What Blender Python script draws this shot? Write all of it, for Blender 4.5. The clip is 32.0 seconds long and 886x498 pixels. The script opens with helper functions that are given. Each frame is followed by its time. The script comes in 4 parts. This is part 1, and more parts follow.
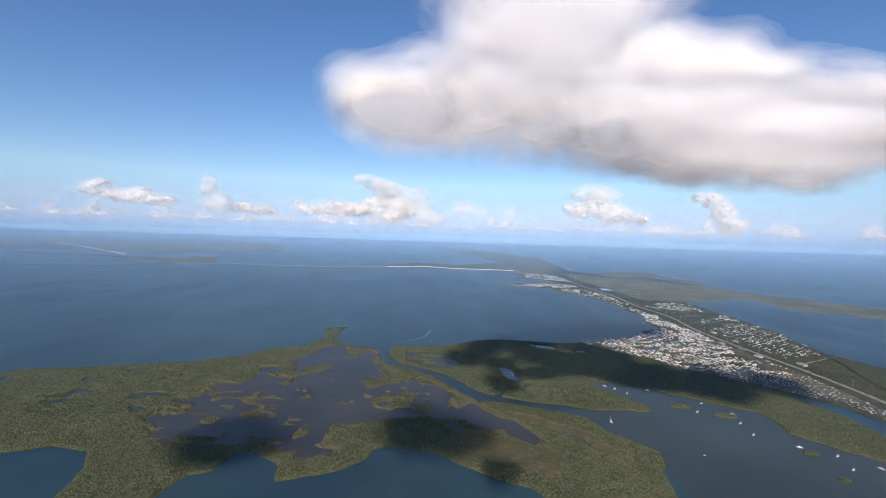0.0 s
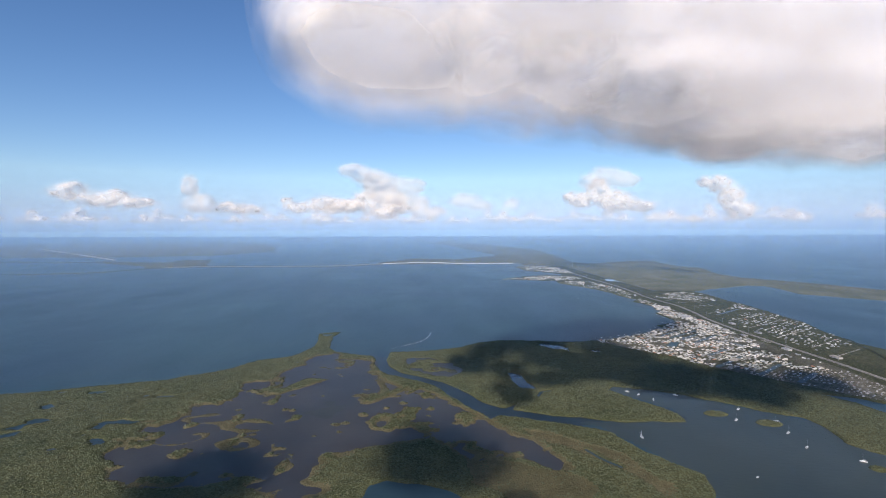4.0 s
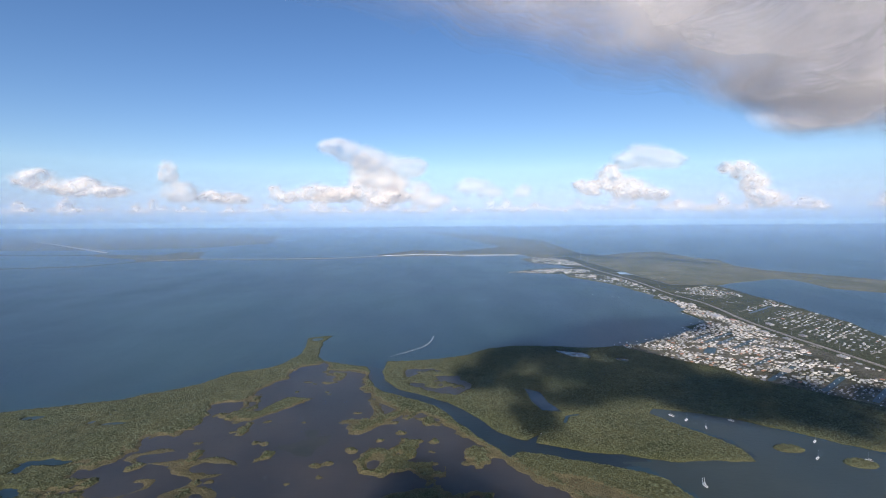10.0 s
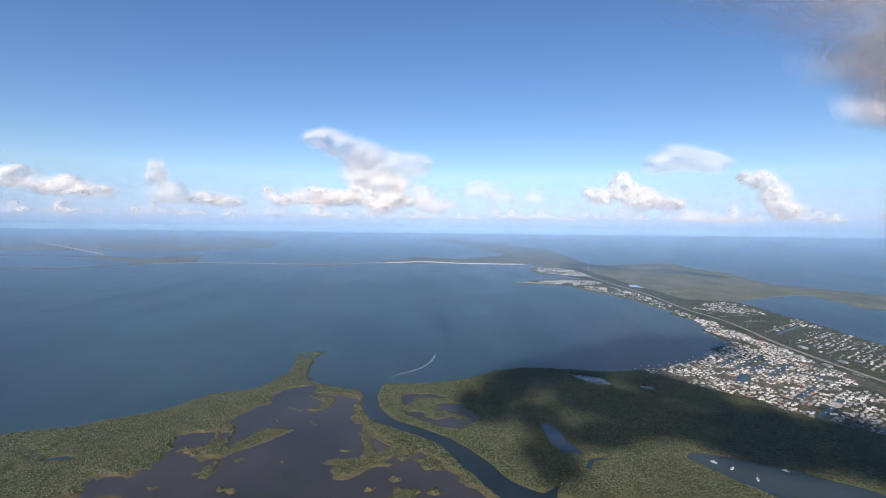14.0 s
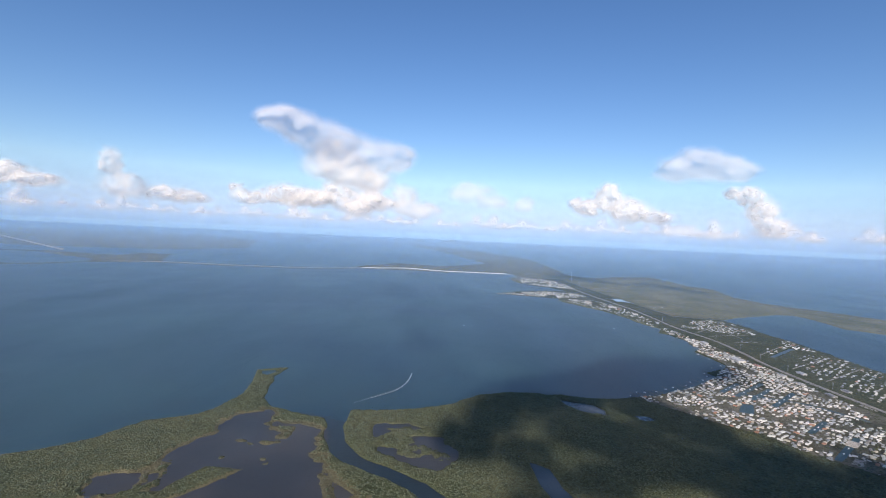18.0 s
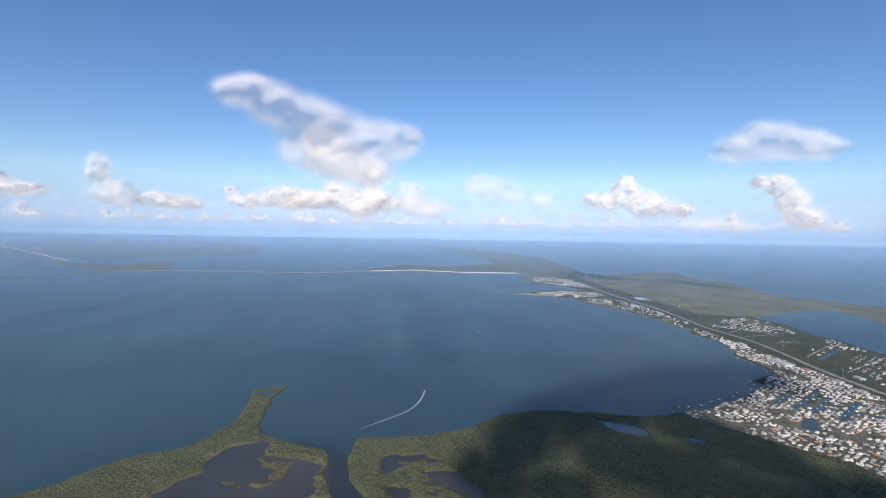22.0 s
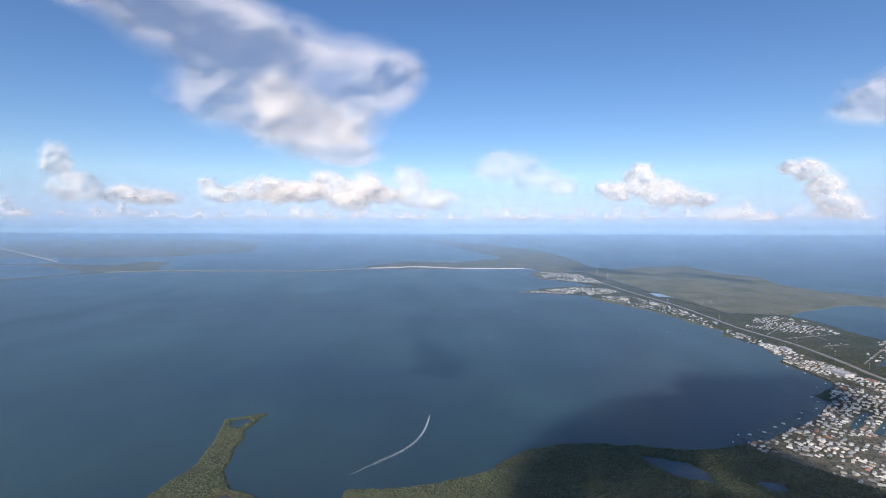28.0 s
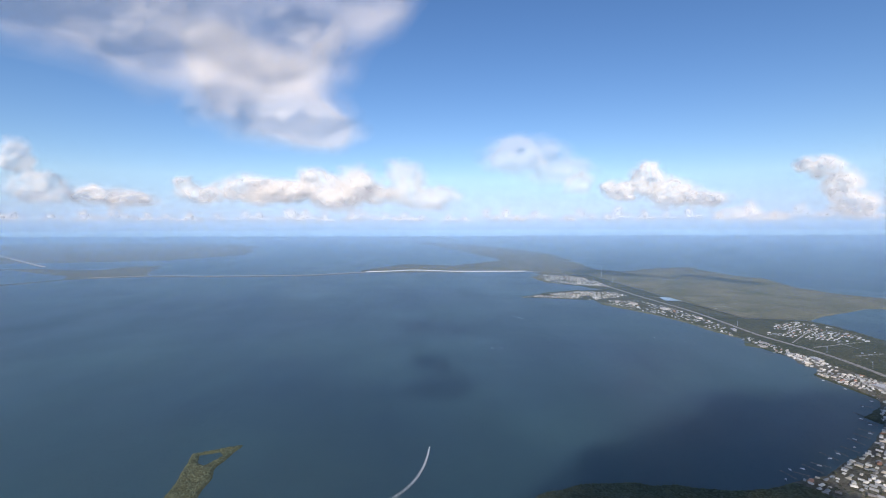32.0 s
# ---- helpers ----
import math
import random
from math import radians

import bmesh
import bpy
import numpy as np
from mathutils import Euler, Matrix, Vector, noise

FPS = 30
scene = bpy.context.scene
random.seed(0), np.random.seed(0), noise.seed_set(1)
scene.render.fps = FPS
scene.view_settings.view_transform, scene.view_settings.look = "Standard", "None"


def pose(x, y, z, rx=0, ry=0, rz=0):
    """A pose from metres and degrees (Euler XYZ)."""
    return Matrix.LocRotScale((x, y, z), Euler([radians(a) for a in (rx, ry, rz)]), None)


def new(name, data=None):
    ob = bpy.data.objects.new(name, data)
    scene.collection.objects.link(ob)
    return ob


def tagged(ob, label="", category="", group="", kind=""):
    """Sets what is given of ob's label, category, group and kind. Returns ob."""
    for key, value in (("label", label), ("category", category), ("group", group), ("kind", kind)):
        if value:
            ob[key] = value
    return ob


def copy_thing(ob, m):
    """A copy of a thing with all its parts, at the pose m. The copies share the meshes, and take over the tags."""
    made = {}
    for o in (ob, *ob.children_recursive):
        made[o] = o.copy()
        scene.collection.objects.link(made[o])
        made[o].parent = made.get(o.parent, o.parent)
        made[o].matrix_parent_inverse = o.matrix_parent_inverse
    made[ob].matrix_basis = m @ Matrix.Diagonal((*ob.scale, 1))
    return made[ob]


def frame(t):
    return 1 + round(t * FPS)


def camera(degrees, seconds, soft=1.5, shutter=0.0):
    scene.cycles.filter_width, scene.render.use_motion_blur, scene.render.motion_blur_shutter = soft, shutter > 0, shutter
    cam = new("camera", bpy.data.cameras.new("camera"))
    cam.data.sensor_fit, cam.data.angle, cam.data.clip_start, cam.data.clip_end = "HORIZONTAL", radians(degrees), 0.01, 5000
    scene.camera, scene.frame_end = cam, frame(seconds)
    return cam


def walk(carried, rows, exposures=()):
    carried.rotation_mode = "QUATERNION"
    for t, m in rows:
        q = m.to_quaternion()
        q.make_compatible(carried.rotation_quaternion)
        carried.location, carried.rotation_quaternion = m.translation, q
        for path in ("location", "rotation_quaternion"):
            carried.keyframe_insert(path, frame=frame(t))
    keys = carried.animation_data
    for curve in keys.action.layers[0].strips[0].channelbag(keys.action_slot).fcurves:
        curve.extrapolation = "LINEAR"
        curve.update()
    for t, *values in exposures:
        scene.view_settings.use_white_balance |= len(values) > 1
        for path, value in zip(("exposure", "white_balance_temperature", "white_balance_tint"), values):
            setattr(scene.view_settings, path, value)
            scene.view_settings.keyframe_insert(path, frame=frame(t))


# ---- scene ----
# ---- camera: level flight, seconds, yaw, pitch, roll ----
cam = camera(88.0, 32.0, soft=1.05)
ALT = 100.0
TURNS = [
    (0.0, 0.52, -2.07, -1.77),
    (0.5, 0.40, -2.18, -1.64),
    (1.0, 0.31, -2.25, -1.33),
    (1.5, 0.35, -2.25, -0.86),
    (2.0, 0.52, -2.25, -0.47),
    (2.5, 0.59, -2.30, -0.20),
    (3.0, 0.45, -2.47, -0.11),
    (3.5, 0.21, -2.64, 0.04),
    (5.5, -0.05, -2.98, 0.51),
    (6.0, -0.35, -2.84, 0.64),
    (6.5, -0.67, -2.52, 0.78),
    (7.0, -0.60, -2.36, 0.39),
    (7.5, 0.32, -2.84, 0.65),
    (8.0, 1.19, -3.33, 0.42),
    (8.5, 1.18, -3.74, 0.03),
    (9.0, 0.60, -4.25, -0.01),
    (9.5, 0.24, -4.46, 0.26),
    (10.0, 0.27, -3.98, 0.39),
    (10.5, 0.58, -3.45, 0.26),
    (11.0, 0.98, -3.17, -0.02),
    (11.5, 1.14, -3.47, -0.39),
    (12.0, 0.73, -3.68, -0.89),
    (12.5, 0.26, -3.55, -1.26),
    (13.0, 0.26, -3.46, -1.21),
    (13.5, 0.67, -3.34, -0.96),
    (14.0, 0.71, -3.13, -0.65),
    (14.5, 0.40, -3.01, -0.31),
    (16.5, -1.10, -2.29, -0.36),
    (17.0, -1.65, -2.40, -1.18),
    (17.5, -1.82, -2.38, -2.13),
    (18.0, -1.68, -2.29, -2.65),
    (18.5, -1.44, -2.14, -2.73),
    (19.0, -1.20, -2.02, -2.37),
    (19.5, -0.96, -2.01, -1.95),
    (20.0, -0.83, -2.10, -1.60),
    (20.5, -0.71, -2.18, -1.36),
    (21.0, -0.66, -2.26, -1.17),
    (21.5, -0.64, -2.27, -1.00),
    (22.0, -0.62, -2.33, -0.96),
    (22.5, -0.59, -2.46, -0.91),
    (23.0, -0.65, -2.59, -0.78),
    (23.5, -0.66, -2.69, -0.62),
    (24.0, -0.60, -2.73, -0.54),
    (24.5, -0.49, -2.77, -0.37),
    (25.0, -0.35, -2.81, -0.29),
    (25.5, -0.29, -2.90, -0.32),
    (27.5, -0.58, -3.08, -0.28),
    (28.0, -0.49, -3.03, -0.16),
    (28.5, -0.51, -3.04, -0.01),
    (29.0, -0.59, -3.00, 0.06),
    (29.5, -0.78, -2.93, 0.12),
    (30.0, -0.87, -2.88, 0.15),
    (30.5, -0.91, -2.83, 0.17),
    (31.0, -0.86, -2.82, 0.18),
    (31.5, -0.83, -2.84, 0.29),
    (32.0, -0.78, -2.80, 0.17),
]


def along(t):
    return -0.3646 * t + 0.00132 * t * t, 8.2889 * t - 0.00697 * t * t


walk(cam, [(t, pose(*along(t), ALT, 90 + pitch, roll, yaw)) for t, yaw, pitch, roll in TURNS],
     exposures=[(0.0, 0.15, 6550, 17), (6.0, 0.17, 6550, 17), (12.0, 0.25, 6550, 17), (32.0, 0.22, 6500, 17)])
scene.cycles.transparent_max_bounces = 128
scene.cycles.max_bounces = 16
scene.cycles.diffuse_bounces = 12

# ---- light: low sun behind the flight, clear sky ----
SUN_DIR = Vector((28.0, 250.0, -128.0)).normalized()
SUN_EL = math.asin(-SUN_DIR.z)
SUN_ROT = math.atan2(-SUN_DIR.x, -SUN_DIR.y)

world = bpy.data.worlds.new("sky")
scene.world = world
world.use_nodes = True
wn, wl = world.node_tree.nodes, world.node_tree.links
wn.clear()
w_out = wn.new("ShaderNodeOutputWorld")
w_bg = wn.new("ShaderNodeBackground")
w_sky = wn.new("ShaderNodeTexSky")
w_sky.sky_type = 'NISHITA'
w_sky.sun_disc = False
w_sky.sun_elevation = SUN_EL
w_sky.sun_rotation = SUN_ROT
w_sky.altitude = 500
w_sky.air_density = 1.0
w_sky.dust_density = 0.2
w_sky.ozone_density = 3.0
w_bg.inputs["Strength"].default_value = 0.107
w_geo = wn.new("ShaderNodeTexCoord")
w_sep = wn.new("ShaderNodeSeparateXYZ")
w_max = wn.new("ShaderNodeMath")
w_max.operation = 'MAXIMUM'
w_max.inputs[1].default_value = 0.10
w_com = wn.new("ShaderNodeCombineXYZ")
wl.new(w_geo.outputs["Generated"], w_sep.inputs[0])
wl.new(w_sep.outputs["X"], w_com.inputs["X"])
wl.new(w_sep.outputs["Y"], w_com.inputs["Y"])
wl.new(w_sep.outputs["Z"], w_max.inputs[0])
wl.new(w_max.outputs[0], w_com.inputs["Z"])
wl.new(w_com.outputs[0], w_sky.inputs["Vector"])
w_hue = wn.new("ShaderNodeHueSaturation")
w_hue.inputs["Saturation"].default_value = 1.17
w_hue.inputs["Hue"].default_value = 0.503
wl.new(w_sky.outputs[0], w_hue.inputs["Color"])
wl.new(w_hue.outputs[0], w_bg.inputs[0])
wl.new(w_bg.outputs[0], w_out.inputs[0])

sun_data = bpy.data.lights.new("sun", 'SUN')
sun_data.energy = 4.8
sun_data.angle = radians(0.6)
sun_data.color = (1.0, 0.93, 0.82)
sun = new("sun", sun_data)
sun.rotation_mode = 'QUATERNION'
sun.rotation_quaternion = SUN_DIR.to_track_quat('-Z', 'Y')

# ---- materials ----
def mat(name):
    m = bpy.data.materials.new(name)
    m.use_nodes = True
    n = m.node_tree.nodes
    return m, n, m.node_tree.links, n["Principled BSDF"]


def noise_node(n, l, scale, detail=4.0, rough=0.55, stretch=None):
    tc = n.new("ShaderNodeNewGeometry")
    src = tc.outputs["Position"]
    if stretch:
        mp = n.new("ShaderNodeMapping")
        mp.inputs["Scale"].default_value = stretch
        l.new(src, mp.inputs[0])
        src = mp.outputs[0]
    t = n.new("ShaderNodeTexNoise")
    t.inputs["Scale"].default_value = scale
    t.inputs["Detail"].default_value = detail
    t.inputs["Roughness"].default_value = rough
    l.new(src, t.inputs["Vector"])
    return t.outputs["Fac"]


def ramp(n, l, fac, stops):
    r = n.new("ShaderNodeValToRGB")
    e = r.color_ramp.elements
    while len(e) < len(stops):
        e.new(0.5)
    for el, (p, c) in zip(e, stops):
        el.position, el.color = p, (*c, 1)
    l.new(fac, r.inputs[0])
    return r.outputs["Color"]


def mix_col(n, l, fac, a, b, mode='MIX'):
    m = n.new("ShaderNodeMix")
    m.data_type, m.blend_type = 'RGBA', mode
    if isinstance(fac, float):
        m.inputs[0].default_value = fac
    else:
        l.new(fac, m.inputs[0])
    l.new(a, m.inputs[6])
    l.new(b, m.inputs[7])
    return m.outputs[2]


def bump(n, l, fac, dist, strength=1.0, normal=None):
    b = n.new("ShaderNodeBump")
    b.inputs["Strength"].default_value = strength
    b.inputs["Distance"].default_value = dist
    l.new(fac, b.inputs["Height"])
    if normal:
        l.new(normal, b.inputs["Normal"])
    return b.outputs[0]


def plain(name, col, rough=0.8, scale=3.0, vary=0.25, metal=0.0):
    m, n, l, p = mat(name)
    lo = tuple(c * (1 - vary) for c in col)
    hi = tuple(min(1, c * (1 + vary)) for c in col)
    oi = n.new("ShaderNodeObjectInfo")
    c1 = ramp(n, l, noise_node(n, l, scale), [(0.3, lo), (0.7, hi)])
    c2 = ramp(n, l, oi.outputs["Random"], [(0.0, (0.5, 0.5, 0.5)), (1.0, (1, 1, 1))])
    l.new(mix_col(n, l, 1.0, c1, c2, 'MULTIPLY'), p.inputs["Base Color"])
    p.inputs["Roughness"].default_value = rough
    p.inputs["Metallic"].default_value = metal
    return m


def water_material(name, deep, shallow, rough, wave, patch=0.006):
    m, n, l, p = mat(name)
    a = ramp(n, l, noise_node(n, l, patch, 5, 0.5), [(0.38, deep), (0.68, shallow)])
    l.new(a, p.inputs["Base Color"])
    p.inputs["IOR"].default_value = 1.33
    rr = n.new("ShaderNodeMapRange")
    rr.inputs["To Min"].default_value, rr.inputs["To Max"].default_value = rough * 0.8, rough * 1.25
    l.new(noise_node(n, l, 0.02, 4, 0.6, (1.0, 0.3, 1)), rr.inputs[0])
    l.new(rr.outputs[0], p.inputs["Roughness"])
    w1 = bump(n, l, noise_node(n, l, 0.5, 3, 0.6, (0.5, 1.2, 1)), wave)
    l.new(w1, p.inputs["Normal"])
    return m


SEA = water_material("sea_water", (0.016, 0.040, 0.056), (0.034, 0.075, 0.080), 0.36, 0.05)
LAGOON = water_material("lagoon_water", (0.034, 0.046, 0.041), (0.048, 0.060, 0.052), 0.34, 0.05, 0.02)
CREEK = water_material("creek_water", (0.012, 0.020, 0.024), (0.020, 0.030, 0.032), 0.30, 0.05, 0.03)
GRASS_BED = water_material("submerged_grass", (0.030, 0.034, 0.026), (0.044, 0.044, 0.034), 0.38, 0.03, 0.08)
FLAT = water_material("tidal_flat_water", (0.034, 0.035, 0.037), (0.060, 0.055, 0.050), 0.38, 0.03, 0.022)
POND = water_material("pond_water", (0.035, 0.05, 0.06), (0.06, 0.075, 0.085), 0.2, 0.05, 0.05)


def canopy(name, dark, mid, pale, fine=0.9):
    m, n, l, p = mat(name)
    big = ramp(n, l, noise_node(n, l, 0.018, 5, 0.6), [(0.35, mid), (0.62, pale)])
    small = ramp(n, l, noise_node(n, l, fine, 3, 0.7), [(0.32, dark), (0.6, (1, 1, 1))])
    mid_n = ramp(n, l, noise_node(n, l, 0.14, 4, 0.6), [(0.3, (0.62, 0.66, 0.6)), (0.7, (1.1, 1.08, 1.0))])
    c = mix_col(n, l, 0.75, big, small, 'MULTIPLY')
    c = mix_col(n, l, 0.9, c, mid_n, 'MULTIPLY')
    l.new(c, p.inputs["Base Color"])
    p.inputs["Roughness"].default_value = 0.9
    p.inputs["Specular IOR Level"].default_value = 0.15
    l.new(bump(n, l, noise_node(n, l, 1.1, 4, 0.7), 0.9), p.inputs["Normal"])
    return m


MANGROVE = canopy("mangrove_canopy", (0.35, 0.38, 0.35), (0.088, 0.100, 0.050), (0.130, 0.130, 0.070))
# paler greens: distance haze is partly put into these two colours
MIDLAND = canopy("hazed_coastal_marsh", (0.6, 0.6, 0.6), (0.145, 0.155, 0.088), (0.25, 0.225, 0.145), 0.3)
FAR_WOOD = canopy("hazed_far_woodland", (0.5, 0.5, 0.5), (0.135, 0.14, 0.085), (0.215, 0.19, 0.12), 0.15)
HAMMOCK = canopy("town_trees", (0.35, 0.38, 0.35), (0.072, 0.085, 0.046), (0.125, 0.122, 0.072), 0.5)
LOTS = canopy("coral_lots", (0.45, 0.46, 0.43), (0.09, 0.09, 0.066), (0.25, 0.225, 0.185), 0.4)
MARSH = canopy("pale_marsh_grass", (0.6, 0.6, 0.58), (0.125, 0.115, 0.065), (0.175, 0.150, 0.090), 1.4)


def island_tint(name, cols, rough=0.7):
    m, n, l, p = mat(name)
    g = n.new("ShaderNodeNewGeometry")
    r = ramp(n, l, g.outputs["Random Per Island"], cols)
    for e in list(n):
        if e.type == 'VALTORGB':
            e.color_ramp.interpolation = 'CONSTANT'
    patch = ramp(n, l, noise_node(n, l, 0.03, 5, 0.6), [(0.32, (0.74, 0.78, 0.72)), (0.66, (1.16, 1.13, 1.08))])
    l.new(mix_col(n, l, 1.0, r, patch, 'MULTIPLY'), p.inputs["Base Color"])
    p.inputs["Roughness"].default_value = rough
    return m


FAR_ROOFS = island_tint("assorted_roofs", [(0.0, (0.66, 0.64, 0.61)), (0.26, (0.46, 0.46, 0.45)), (0.46, (0.50, 0.45, 0.38)), (0.62, (0.28, 0.29, 0.30)), (0.88, (0.20, 0.19, 0.18)), (0.95, (0.38, 0.20, 0.13))])
LEAF_CLUMPS = island_tint("leaf_clumps", [(0.0, (0.074, 0.090, 0.047)), (0.3, (0.082, 0.098, 0.051)), (0.6, (0.090, 0.104, 0.054)), (0.85, (0.104, 0.112, 0.060))], 0.9)
TREE_CLUMPS = island_tint("tree_crowns", [(0.0, (0.042, 0.056, 0.027)), (0.3, (0.062, 0.076, 0.036)), (0.6, (0.080, 0.090, 0.044)), (0.85, (0.108, 0.108, 0.056))], 0.9)


def cloud_material(name, alpha, cut, flat_lit=0.5):
    m, n, l, p = mat(name)
    n.remove(p)
    out = n["Material Output"]
    d = n.new("ShaderNodeBsdfDiffuse")
    d.inputs[0].default_value = (0.985, 0.972, 0.962, 1)
    t = n.new("ShaderNodeBsdfTranslucent")
    t.inputs[0].default_value = (0.985, 0.972, 0.962, 1)
    pair = n.new("ShaderNodeMixShader")
    pair.inputs[0].default_value = 0.5
    l.new(d.outputs[0], pair.inputs[1])
    l.new(t.outputs[0], pair.inputs[2])
    # fixed normal lights every side of the cloud as if it faced the sun
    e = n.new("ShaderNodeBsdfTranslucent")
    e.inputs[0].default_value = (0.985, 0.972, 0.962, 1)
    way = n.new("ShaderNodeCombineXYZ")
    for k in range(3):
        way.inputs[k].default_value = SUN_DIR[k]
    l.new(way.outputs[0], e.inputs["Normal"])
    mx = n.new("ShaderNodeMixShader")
    mx.inputs[0].default_value = flat_lit
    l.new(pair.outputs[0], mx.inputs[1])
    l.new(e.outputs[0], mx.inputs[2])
    tr = n.new("ShaderNodeBsdfTransparent")
    m2 = n.new("ShaderNodeMixShader")
    r = n.new("ShaderNodeMapRange")
    r.inputs["From Min"].default_value, r.inputs["From Max"].default_value = cut, cut + 0.25
    r.inputs["To Min"].default_value, r.inputs["To Max"].default_value = alpha * 0.15, alpha
    l.new(noise_node(n, l, 0.08, 3, 0.55), r.inputs[0])
    l.new(r.outputs[0], m2.inputs[0])
    l.new(tr.outputs[0], m2.inputs[1])
    l.new(mx.outputs[0], m2.inputs[2])
    l.new(m2.outputs[0], out.inputs[0])
    return m


def cloud_set(name, core, wisp, cut, flat_lit):
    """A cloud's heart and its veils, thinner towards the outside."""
    return [cloud_material(name + "_core", core, cut, flat_lit)] + [cloud_material(name + "_" + w, wisp * k, cut, flat_lit) for w, k in (("inner", 1.5), ("body", 1.0), ("wisp", 0.5), ("fringe", 0.22))]


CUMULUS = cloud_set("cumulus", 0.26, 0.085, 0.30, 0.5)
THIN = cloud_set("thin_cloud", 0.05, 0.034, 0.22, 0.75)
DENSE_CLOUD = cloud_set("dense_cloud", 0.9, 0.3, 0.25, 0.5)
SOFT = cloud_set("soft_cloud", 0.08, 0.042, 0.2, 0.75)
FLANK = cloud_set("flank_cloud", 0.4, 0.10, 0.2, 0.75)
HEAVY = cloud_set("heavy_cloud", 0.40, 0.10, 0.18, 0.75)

WHITE_ROOF = plain("white_metal_roof", (0.50, 0.49, 0.47), 0.5)
GREY_ROOF = plain("grey_shingle_roof", (0.28, 0.29, 0.30), 0.8)
TAN_ROOF = plain("tan_tile_roof", (0.50, 0.42, 0.33), 0.8)
RED_ROOF = plain("terracotta_roof", (0.40, 0.17, 0.10), 0.8)
BLUE_ROOF = plain("blue_metal_roof", (0.30, 0.42, 0.52), 0.5)
STUCCO = plain("pale_stucco", (0.66, 0.62, 0.55), 0.85)
DARK_GLASS = plain("window_glass", (0.03, 0.04, 0.05), 0.1)
DOOR = plain("painted_door", (0.25, 0.22, 0.18), 0.6)
ASPHALT = plain("asphalt", (0.34, 0.31, 0.27), 0.9, 0.25, 0.4)
CORAL = plain("crushed_coral", (0.42, 0.38, 0.32), 0.95, 0.5, 0.35)
CONCRETE = plain("concrete", (0.50, 0.49, 0.46), 0.85)
BRIDGE_PAINT = plain("bleached_concrete", (0.78, 0.77, 0.74), 0.8)
TIMBER = plain("weathered_timber", (0.24, 0.21, 0.18), 0.85)
HULL = plain("white_gelcoat", (0.80, 0.80, 0.78), 0.3)
SAIL = plain("white_sailcloth", (0.85, 0.84, 0.80), 0.8)
METAL = plain("galvanised_steel", (0.45, 0.46, 0.47), 0.45, 3, 0.1, 0.6)
FOAM = plain("boat_wake_foam", (0.62, 0.66, 0.68), 0.8, 0.8, 0.3)

# ---- helpers of this place ----
def obj(name, verts, faces, material, parent=None, smooth=False):
    me = bpy.data.meshes.new(name)
    me.from_pydata([tuple(v) for v in verts] if not isinstance(verts, np.ndarray) else verts.tolist(), [],
                   faces if not isinstance(faces, np.ndarray) else faces.tolist())
    me.materials.append(material)
    if smooth:
        me.polygons.foreach_set("use_smooth", [True] * len(me.polygons))
    me.update()
    ob = new(name, me)
    if parent:
        ob.parent = parent
    return ob


def part(name, bm, material, parent, label=""):
    me = bpy.data.meshes.new(name)
    bm.to_mesh(me)
    bm.free()
    me.materials.append(material)
    ob = new(name, me)
    if parent:
        ob.parent = parent
    if label:
        tagged(ob, label)
    return ob


def add_box(bm, cx, cy, z0, sx, sy, sz, rot=0.0):
    m = Matrix.Translation((cx, cy, z0 + sz / 2)) @ Matrix.Rotation(rot, 4, 'Z') @ Matrix.Diagonal((sx, sy, sz, 1))
    bmesh.ops.create_cube(bm, size=1.0, matrix=m)


def box(name, cx, cy, z0, sx, sy, sz, material, parent, rot=0.0, label=""):
    bm = bmesh.new()
    add_box(bm, cx, cy, z0, sx, sy, sz, rot)
    return part(name, bm, material, parent, label)


rng = np.random.default_rng(7)
LAT = rng.random((48, 48, 48)).astype(np.float32)


def vnoise(x, y, z):
    xi, yi, zi = np.floor(x).astype(int), np.floor(y).astype(int), np.floor(z).astype(int)
    fx, fy, fz = x - xi, y - yi, z - zi
    fx, fy, fz = (f * f * (3 - 2 * f) for f in (fx, fy, fz))
    out = 0
    for a in (0, 1):
        for b in (0, 1):
            for c in (0, 1):
                w = (fx if a else 1 - fx) * (fy if b else 1 - fy) * (fz if c else 1 - fz)
                out = out + w * LAT[(xi + a) % 48, (yi + b) % 48, (zi + c) % 48]
    return out


def fbm(x, y, z=0.0, octaves=4):
    z = np.zeros_like(x) + z
    s, amp, tot = 0, 1.0, 0.0
    for k in range(octaves):
        s = s + amp * vnoise(x * 2 ** k + 3.7 * k, y * 2 ** k + 9.1 * k, z * 2 ** k + 5.3 * k)
        tot += amp
        amp *= 0.5
    return s / tot - 0.5


